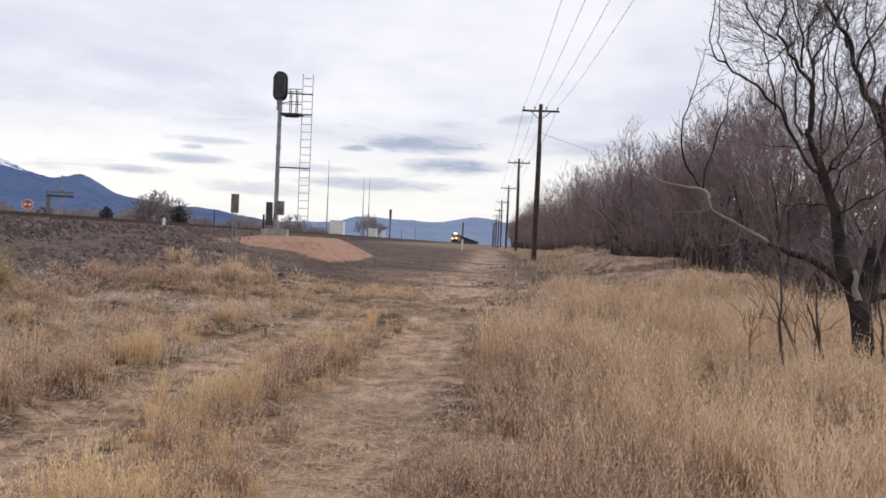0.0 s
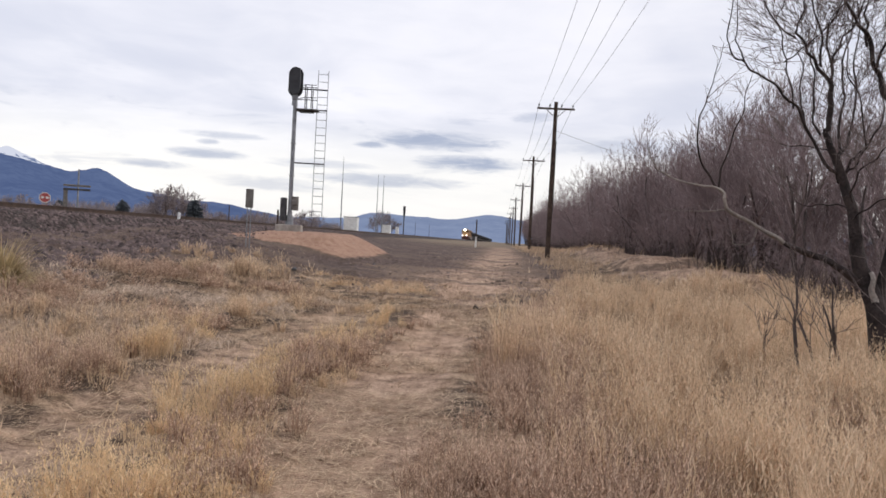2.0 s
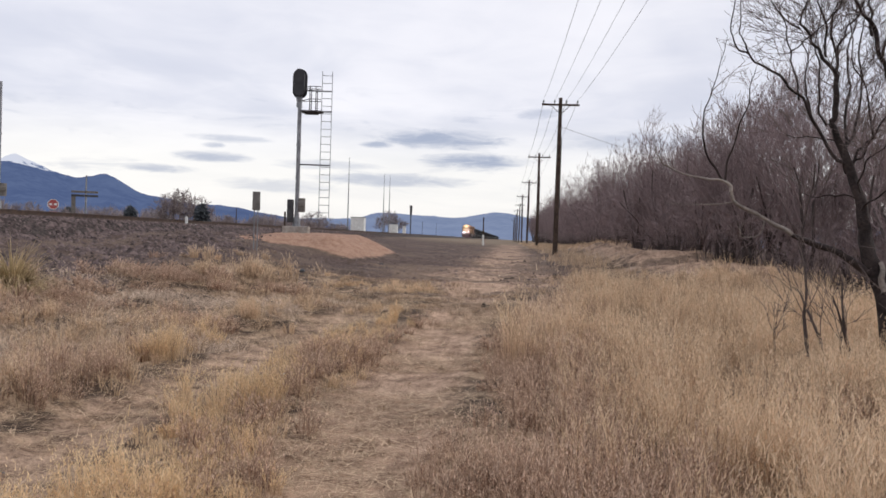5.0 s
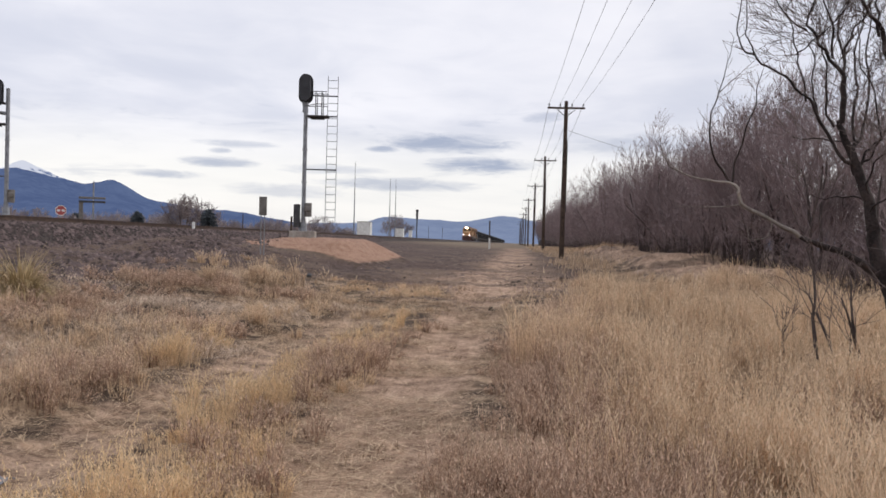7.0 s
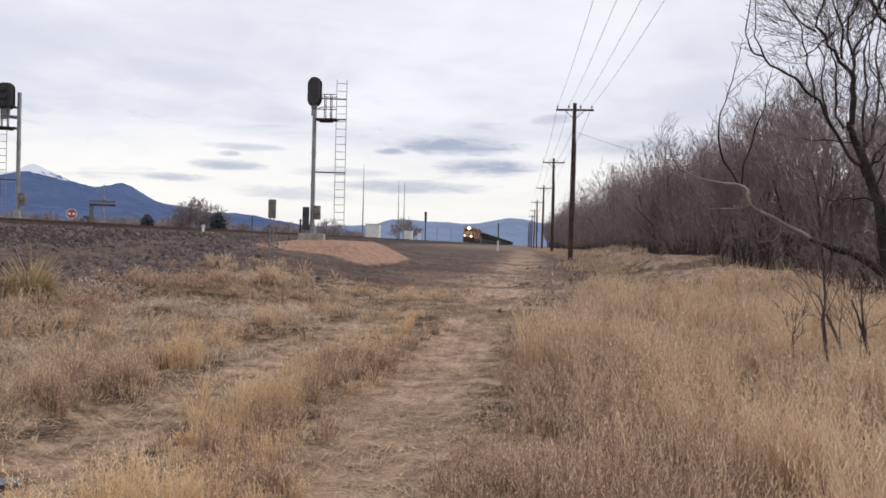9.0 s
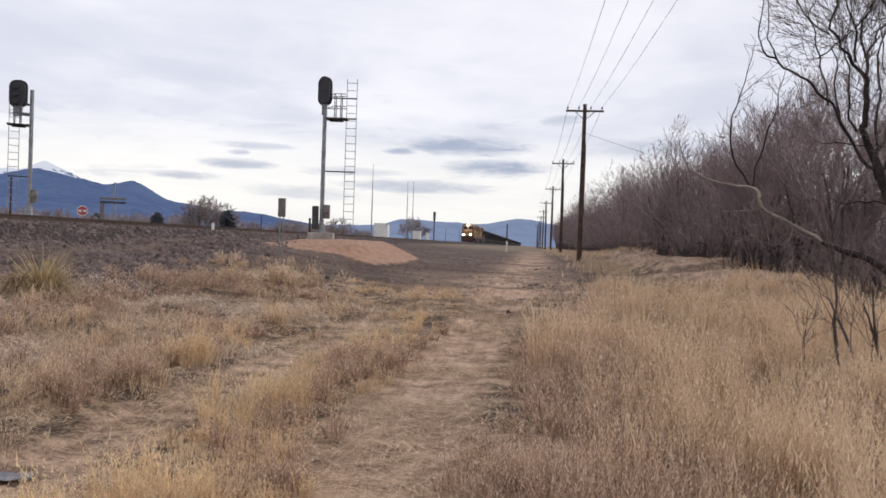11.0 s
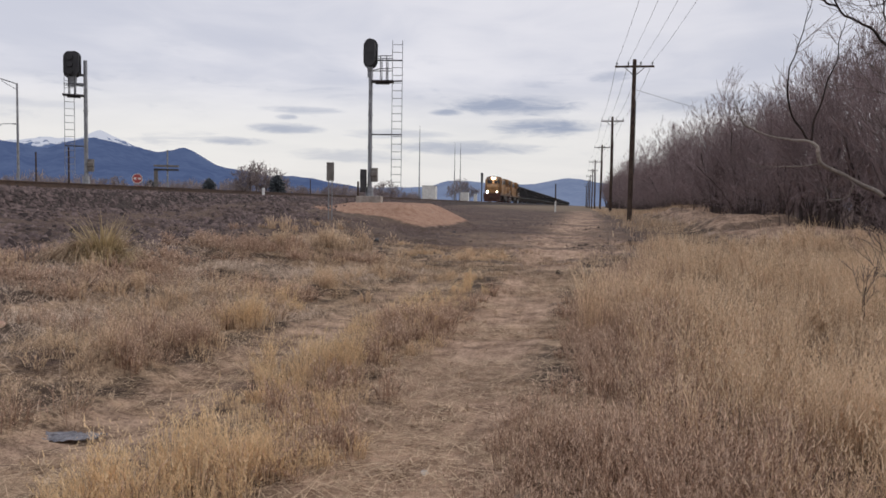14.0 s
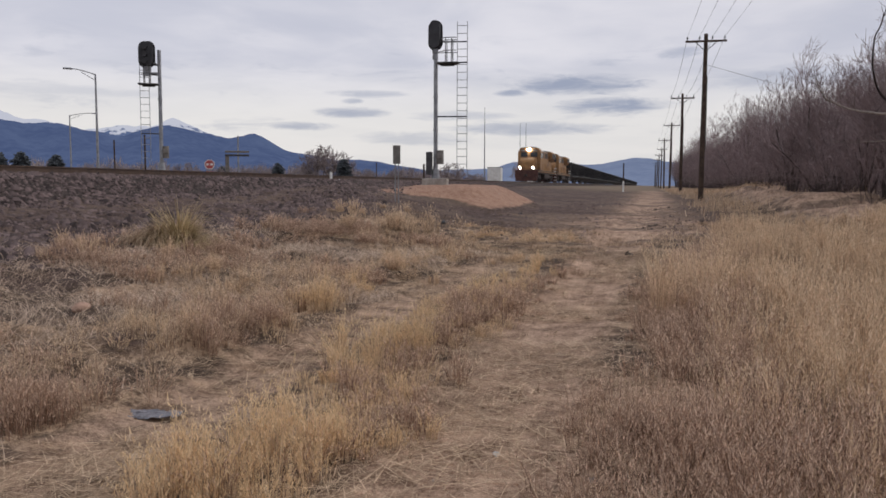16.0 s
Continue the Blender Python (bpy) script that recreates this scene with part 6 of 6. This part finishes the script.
    x, y = scatter(rng, 1500, -4.0, -0.4, 3.0, 15, lambda x, y: strip(x - 0.25, y) * np.interp(y, [3, 6, 15], [0.15, 0.9, 0.8]) * (0.35 + 0.65 * clumpy(x, y, 0.9, 48, -0.3, 0.3)), 1.1)
    lay("strip_weeds", tufts(rng, x, y, 34, rng.uniform(0.05, 0.16, len(x)), rng.uniform(0.14, 0.42, len(x)), thick, 0.4, 0.4, True), "weed", "brittle pinkish-brown weeds between the wheel tracks", "weeds", "weed_head")
    # tufted growth on the slope below the track
    def slope(x, y):
        return (0.08 + 0.92 * step(-0.9, 0.5, x - stony_edge(y) + 0.6 * fractal(x, y, 0.4, 3, 23))) * step(-10.0, -8.6, x) * step(-3.3, -4.3, x + 0.5 * fractal(x, y, 0.5, 2, 27)) * step(25, 19, y + 0.8 * (x + 5)) * step(0.5, 1.0, np.hypot(x + 7.7, y - 11.7))
    x, y = scatter(rng, 850, -10.0, -1.0, 2.5, 26, lambda x, y: slope(x, y) * (0.05 + 0.95 * clumpy(x, y, 0.55, 53, 0.15, 0.45)), 1.0)
    tall = rng.uniform(0.12, 0.40, len(x)) * (0.5 + 0.8 * clumpy(x, y, 0.45, 55, -0.4, 0.4))
    lay("slope_grass", tufts(rng, x, y, 32, rng.uniform(0.05, 0.2, len(x)), tall, lambda y: thick(y) * 0.9, 0.45, 0.5, True), "dull_grass", "tufts of dull dry grass and weeds on the slope", "grass", "seed_head")
    x, y = scatter(rng, 480, -9.0, -1.0, 4.5, 24, lambda x, y: slope(x, y) * clumpy(x, y, 0.5, 57, 0.2, 0.45), 1.0)
    tall = rng.uniform(0.22, 0.55, len(x))
    lay("slope_tall_grass", tufts(rng, x, y, 40, rng.uniform(0.05, 0.16, len(x)), tall, lambda y: thick(y) * 0.9, 0.22, 0.3, True), "tall_grass", "patches of taller tan grass on the slope", "grass", "seed_head")
    x, y = scatter(rng, 1900, -9.5, -1.5, 3.0, 22, lambda x, y: slope(x, y) * clumpy(x, y, 0.6, 59, 0.05, 0.35), 1.0)
    lay("slope_weeds", tufts(rng, x, y, 34, rng.uniform(0.08, 0.2, len(x)), rng.uniform(0.15, 0.42, len(x)), thick, 0.5, 0.5, True), "weed", "dark brittle weeds among the slope grass", "weeds", "weed_head")
    # long matted grass, combed flat
    x, y = scatter(rng, 2500, -9.5, -3.2, 3.0, 17, lambda x, y: old_track(x, y) * step(-9.6, -7.6, x) * (0.25 + 0.75 * clumpy(x, y, 0.5, 97, 0.0, 0.35)), 0.9)
    i = np.repeat(np.arange(len(x)), 30)
    n = len(i)
    px, py = x[i] + rng.normal(0, 0.16, n), y[i] + rng.normal(0, 0.16, n)
    comb = (2.4 + 1.6 * fractal(x, y, 0.7, 2, 141))[i] + rng.normal(0, 0.8, n)
    lay("matted_grass", arches(rng, np.stack([px, py, land(px, py) - 0.01], 1), comb, rng.uniform(0.1, 0.8, n), rng.uniform(0.2, 0.6, n), thick(py) * 1.15, rng.uniform(0.7, 1.9, n)), "matted", "long dry grass lying matted on the slope", "grass")
    x, y = scatter(rng, 900, -5.0, -1.6, 6, 22, lambda x, y: clumpy(x, y, 0.8, 107, 0.05, 0.5) * old_track(x, y), 1.0)
    lay("low_tufts", tufts(rng, x, y, 26, rng.uniform(0.05, 0.14, len(x)), rng.uniform(0.08, 0.26, len(x)), thick, 0.4, 0.4, True), "golden_grass", "small golden tufts on the flattened straw", "grass", "seed_head")
    # single patches that stand out on the slope
    def patches(name, spots, mat, head, label, category, lean):
        cx, cy, tall = [], [], []
        for az, d, wide, deep, many, low, high in spots:
            p = at(az, 0, d)
            cx.append(p.x + rng.normal(0, wide * 0.5, many))
            cy.append(p.y + rng.normal(0, deep * 0.5, many))
            tall.append(rng.uniform(low, high, many))
        cx, cy, tall = np.concatenate(cx), np.concatenate(cy), np.concatenate(tall)
        free = old_track(cx, cy) > 0.5
        cx, cy, tall = cx[free], cy[free], tall[free]
        lay(name, tufts(rng, cx, cy, 34, rng.uniform(0.05, 0.15, len(cx)), tall, lambda y: thick(y) * 0.8, lean, 0.3, True), mat, label, category, head)
    patches("crest_grass", ((-17.6, 19.6, 1.1, 0.7, 26, 0.3, 0.8), (-19.9, 18.4, 0.9, 0.7, 7, 0.2, 0.5), (-14.6, 15.2, 0.3, 0.3, 7, 0.25, 0.45)), "dull_grass", "seed_head", "taller tan grass on the brow of the slope", "grass", 0.16)
    patches("golden_tufts", ((-23.0, 9.6, 0.4, 0.35, 18, 0.3, 0.55), (-20.6, 11.4, 0.4, 0.4, 6, 0.2, 0.4)), "golden_grass", "golden_head", "bright golden tufts on the slope", "grass", 0.16)
    patches("grey_weeds", ((-28.5, 8.3, 1.0, 0.6, 24, 0.2, 0.5), (-31.0, 7.4, 0.8, 0.4, 18, 0.2, 0.5), (-25.4, 9.8, 0.8, 0.6, 20, 0.2, 0.45), (-41.0, 5.6, 0.6, 0.4, 34, 0.3, 0.6), (-26.0, 6.9, 0.4, 0.2, 10, 0.15, 0.3), (-34.5, 9.0, 1.0, 0.7, 12, 0.15, 0.4)), "weed", "weed_head", "brittle grey-brown weeds on the slope", "weeds", 0.25)
    patches("tan_weeds", ((-29.5, 8.9, 1.2, 0.9, 26, 0.15, 0.42), (-32.0, 7.4, 0.9, 0.6, 16, 0.15, 0.4), (-26.0, 10.4, 1.2, 0.9, 24, 0.15, 0.4), (-35.0, 8.2, 1.0, 0.8, 18, 0.15, 0.35), (-20.0, 13.5, 1.6, 1.2, 22, 0.12, 0.35)), "dull_grass", "seed_head", "thin tan weeds scattered on the slope", "weeds", 0.3)
    patches("dark_weeds", ((22.5, 8.2, 1.1, 1.6, 42, 0.2, 0.5), (24.5, 6.8, 0.7, 0.9, 16, 0.2, 0.45)), "weed", "weed_head", "dark brittle weeds round the gnarled tree", "weeds", 0.35)
    patches("coarse_grass", ((22.6, 9.6, 1.3, 1.0, 44, 0.4, 0.85), (25.5, 9.0, 0.9, 0.9, 34, 0.45, 0.9), (19.5, 9.8, 0.8, 0.8, 16, 0.35, 0.7)), "dull_grass", "seed_head", "coarse tangled grass and weeds round the gnarled tree", "grass", 0.45)
    # the same growth behind
    x, y = scatter(rng, 500, -5, 4, -6, 2.3, lambda x, y: step(0.8, 1.4, np.hypot(x, y)) * step(0.6, 1.2, np.abs(x + 0.95)) * (0.2 + 0.8 * clumpy(x, y, 0.5, 109, -0.3, 0.3)), 1.0)
    lay("rear_grass", tufts(rng, x, y, 24, rng.uniform(0.06, 0.2, len(x)), rng.uniform(0.15, 0.55, len(x)), lambda y: y * 0 + 0.006, 0.3, 0.3, True), "dull_grass", "dry grass on both sides of the path", "grass", "seed_head")
    # stubble on the path
    x, y = scatter(rng, 1500, -2.2, 0.6, 2.5, 18, lambda x, y: 0.15 + 0.85 * clumpy(x, y, 1.2, 99, 0.0, 0.5), 1.3)
    lay("stubble", tufts(rng, x, y, 18, rng.uniform(0.03, 0.12, len(x)), rng.uniform(0.04, 0.12, len(x)), thick, 0.7, 0.5), "dull_grass", "short trampled stubble on the path", "grass")
    # sparse growth on the gravel ahead
    x, y = scatter(rng, 700, -8.0, 2.5, 15, 27, lambda x, y: clumpy(x, y, 0.35, 101, -0.1, 0.5), 1.2)
    lay("sparse_grass", tufts(rng, x, y, 26, rng.uniform(0.1, 0.35, len(x)), rng.uniform(0.06, 0.22, len(x)), thick, 0.6, 0.5), "dull_grass", "sparse low dry grass on the gravel", "grass")
    # short grass along the foot of the poles and wood
    x, y = scatter(rng, 26000, 1.5, 13.0, 26, 130, lambda x, y: step(1.6, 2.6, x - 0.6 * fractal(x, y, 0.2, 2, 61)) * (1 - 0.9 * step(3.8, 4.8, x - 0.012 * y) * step(8.0, 7.0, x - 0.012 * y) * step(62, 50, y)) * (0.2 + 0.8 * clumpy(x, y, 0.25, 63, -0.3, 0.4)), 1.5)
    lay("verge_grass", blades(rng, x, y, 0.42 * rng.uniform(0.4, 1.2, len(x)), thick(y), 0.4, 0.4), "tall_grass", "dry grass along the verge below the poles", "grass")
    # flattened straw on path and slope
    x, y = scatter(rng, 150000, -8.5, 1.2, 2.2, 24, lambda x, y: (0.05 + 0.95 * clumpy(x, y, 0.8, 65, -0.3, 0.35)) * step(-9.0, -6.0, x) * step(24, 16, y), 1.6)
    n = len(x)
    ln = 0.05 + 0.20 * rng.uniform(0, 1, n) ** 2.5
    v, t, q = blades(rng, x, y, ln, thick(y) * 1.3, 1.0, 0.2)
    v = v.reshape(-1, 5, 3)
    flat = land(x, y)[:, None] + 0.02 + (v[:, :, 2] - v[:, :1, 2]) * 0.16
    v[:, :, 2] = flat
    d = v[:, 4] - v[:, 0]
    wide = np.linalg.norm(d[:, :2], axis=1, keepdims=True)
    v[:, 2:, :2] += (d[:, :2] / (wide + 1e-6) * ln[:, None])[:, None] * np.array([0.5, 0.5, 1.0])[None, :, None]
    lay("straw", (v.reshape(-1, 3), t, q), "straw", "flattened broken straw lying on the ground", "straw")


build_grass()


def yucca():
    rng = np.random.default_rng(15)
    p = at(-33.35, -4.6, 14.4)
    t = thing("yucca_clump", pose(p.x, p.y, rest(p.x, p.y)), "drooping clump of yellow-green leaves on a mound of dead thatch", "plant")
    for name, n, mat, low, high, steep, spread_r, dx, hump, bow in (("green_leaf_spray", 420, "yucca", 0.55, 1.0, (0.5, 1.45), 0.13, 0.1, 0.10, (0.2, 1.2)), ("hanging_leaf_spray", 420, "yucca", 0.5, 0.9, (0.2, 1.1), 0.16, 0.15, 0.16, (1.2, 2.4)),
                                                                ("dead_leaf_skirt", 900, "straw", 0.4, 0.8, (-0.1, 0.9), 0.28, -0.3, 0.30, (1.2, 2.2)), ("dead_leaf_heap", 900, "straw", 0.3, 0.7, (0.0, 0.7), 0.42, -0.85, 0.14, (0.8, 1.8))):
        r, a = np.abs(rng.normal(0, spread_r, n)), rng.uniform(0, 6.28, n)
        root = np.stack([r * np.cos(a) + dx, r * np.sin(a) * 0.8, hump * np.clip(1 - r / (2.2 * spread_r), 0, 1)], 1)
        v, tr, q = arches(rng, root, a + rng.normal(0, 0.35, n), rng.uniform(*steep, n), rng.uniform(low, high, n), np.full(n, 0.016), rng.uniform(*bow, n))
        v[:, 2] = np.maximum(v[:, 2], 0.0)
        tagged(linked(name, array_mesh(name, v, tr, q), mat, t), kind="stuff")


yucca()


def stones(name, rng, x, y, size, mat, label, sink=0.3):
    """Broken stones as squashed, jittered eight-sided lumps."""
    n = len(x)
    base = np.array([[1, -0.2, 0], [0.1, 1, 0], [-1, 0.2, 0], [-0.1, -1, 0], [0.45, 0.15, 0.9], [-0.45, -0.1, 0.95]], float)
    tris = np.array([[0, 1, 4], [1, 2, 5], [1, 5, 4], [2, 3, 5], [3, 4, 5], [3, 0, 4]])
    v = base[None] * (1 + rng.normal(0, 0.22, (n, 6, 3)))
    v = v * np.stack([rng.uniform(0.7, 1.3, n), rng.uniform(0.6, 1.1, n), rng.uniform(0.45, 0.95, n)], 1)[:, None] * (size / 2)[:, None, None]
    a = rng.uniform(0, 6.28, n)
    c, s = np.cos(a)[:, None], np.sin(a)[:, None]
    v = np.stack([v[:, :, 0] * c - v[:, :, 1] * s, v[:, :, 0] * s + v[:, :, 1] * c, v[:, :, 2]], -1)
    v += np.stack([x, y, land_or_bed(x, y) - size * 0.5 * sink], 1)[:, None]
    data = array_mesh(name, v.reshape(-1, 3), (tris[None] + (np.arange(n) * 6)[:, None, None]).reshape(-1, 3))
    tagged(linked(name, data, mat), label, "stones", kind="stuff")


def land_or_bed(x, y):
    off = np.abs(np.asarray(x) - TRACK)
    bed = np.interp(off, [0, 1.6, 2.3, 3.2], [RAIL - 0.215, RAIL - 0.215, RAIL - 0.27, 1.1])
    return np.where(off < 3.2, np.maximum(bed, land(x, y)), land(x, y))


def build_stones():
    rng = np.random.default_rng(33)
    x, y = scatter(rng, 64000, -15.0, -5.5, 5, 60, lambda x, y: step(0.4, -0.8, x - stony_edge(y) + 0.6 * fractal(x, y, 0.4, 3, 23)) * (0.16 + 0.90 * np.maximum(step(-12.0, -12.6, x), step(-11.4, -10.4, x) * step(40, 20, y)) * clumpy(x, y, 0.8, 71, -0.6, 0.2)), 1.5)
    stones("gravel", rng, x, y, 0.07 + 0.20 * rng.uniform(0, 1, len(x)) ** 3, "stone", "coarse grey-brown broken stone below the track")
    x, y = scatter(rng, 31000, -15.3, -12.2, 8, 80, lambda x, y: 0.35 + 0.65 * clumpy(x, y, 0.9, 73, -0.5, 0.2), 1.7)
    stones("ballast", rng, x, y, rng.uniform(0.06, 0.15, len(x)), "stone", "grey ballast stones beside the rail")
    x, y = scatter(rng, 2600, -9.0, 2.6, 3, 60, lambda x, y: 0.25 + 0.75 * step(14, 24, y), 1.3)
    stones("pebbles", rng, x, y, 0.02 + 0.07 * rng.uniform(0, 1, len(x)) ** 4, "pale_stone", "scattered pale pebbles on the path")
    x, y = scatter(rng, 9000, -8.5, 2.6, 19, 58, lambda x, y: (0.25 + 0.75 * clumpy(x, y, 0.5, 147, -0.3, 0.3)) * step(0.5, 1.6, np.abs(x - trail_line(y))) * (1 - step(0.02, 0.1, mound_at(x, y))), 1.3)
    stones("road_gravel", rng, x, y, 0.03 + 0.12 * rng.uniform(0, 1, len(x)) ** 3, "stone", "loose dark gravel beside the path")
    x, y = scatter(rng, 3500, -10.5, -4.0, 25, 38, lambda x, y: step(0.1, 0.4, mound_at(x, y)), 1.0)
    stones("red_gravel", rng, x, y, 0.03 + 0.07 * rng.uniform(0, 1, len(x)) ** 3, "red_stone", "loose red gravel on the pad")
    # dark clods of turned soil
    x, y = scatter(rng, 1400, -7.5, -4.5, 9.5, 12.5, lambda x, y: step(0.95, 0.3, np.hypot((x + 5.95) / 0.8, (y - 10.5) / 0.45)), 1.0)
    stones("soil_clods", rng, x, y, rng.uniform(0.04, 0.14, len(x)), "soil", "dark turned soil clods on the slope")
    x, y = scatter(rng, 1100, -0.5, 4.6, 17, 40, lambda x, y: clumpy(x, y, 0.6, 103, 0.0, 0.5), 1.0)
    stones("mud_clods", rng, x, y, 0.05 + 0.22 * rng.uniform(0, 1, len(x)) ** 4, "soil", "dark broken mud clods beside the path")
    x, y = scatter(rng, 520, 3.2, 7.0, 24, 52, lambda x, y: step(0.9, 0.2, np.abs(x - 4.9 - 0.012 * y)) * clumpy(x, y, 0.5, 143, -0.2, 0.3), 1.0)
    stones("bank_clods", rng, x, y, 0.12 + 0.55 * rng.uniform(0, 1, len(x)) ** 3, "clay", "pale broken earth along the eroded bank")
    # single stones and litter
    for az, el, size, mat, name, label in ((-39.4, -8.2, 0.26, "red_stone", "stone", "flat reddish stone lying in the dry grass"), (-9.0, -1.75, 0.22, "dark_steel", "dark_stone", "small dark stone at the foot of the pad"),
                                           (-20.05, -6.1, 0.14, "paper", "paper_scrap", "small white paper scrap in the grass"), (-14.65, -2.93, 0.35, "dark_steel", "rubber_scrap", "dark scrap lying on the ground"),
                                           (-11.05, -19.1, 0.10, "paper", "paper_scrap", "flat white paper scrap on the path"), (-15.75, -10.0, 0.14, "paper", "paper_scrap", "small white paper scrap in the grass"), (-13.9, -2.6, 0.14, "paper", "paper_scrap", "small white scrap on the ground")):
        d = 12.0
        for _ in range(30):
            p = at(az, el, d)
            d += (p.z - float(land(p.x, p.y))) / math.tan(radians(-el)) * 0.6
        p = at(az, el, d)
        bm = bmesh.new()
        bmesh.ops.create_icosphere(bm, subdivisions=2, radius=size / 2)
        for v in bm.verts:
            v.co *= 1 + 0.35 * noise.noise(v.co * 9 / size * 0.2 + Vector((az, el, 0)))
            v.co.z *= 0.08 if mat == "paper" else 0.45
            v.co.y *= 0.45
        ob = part(name, bm, mat)
        ob.matrix_world = pose(p.x, p.y, float(land(p.x, p.y)) + (0.012 if mat == "paper" else size * 0.1), 0, 0, az * 7)
        tagged(ob, label, "litter" if "scrap" in name else "stone")
    # crumpled plastic litter
    p = at(-35.2, -15.2, 5.85)
    bm = bmesh.new()
    bmesh.ops.create_grid(bm, x_segments=26, y_segments=14, size=1, matrix=Matrix.Diagonal((0.19, 0.1, 1, 1)))
    for v in bm.verts:
        q = Vector((v.co.x * 9, v.co.y * 14, 1.7))
        v.co.z = 0.02 * noise.noise(q) + 0.022 * noise.noise(q * 2.6) + 0.015
        v.co.x += 0.04 * noise.noise(q + Vector((7, 0, 0)))
        v.co.y += 0.04 * noise.noise(q + Vector((0, 9, 0)))
    ob = part("plastic_sheet", bm, "litter")
    ob.matrix_world = pose(p.x, p.y, float(land(p.x, p.y)) + 0.02, 0, 0, 12)
    tagged(ob, "crumpled grey plastic sheet lying in the straw", "litter")


build_stones()
motions()
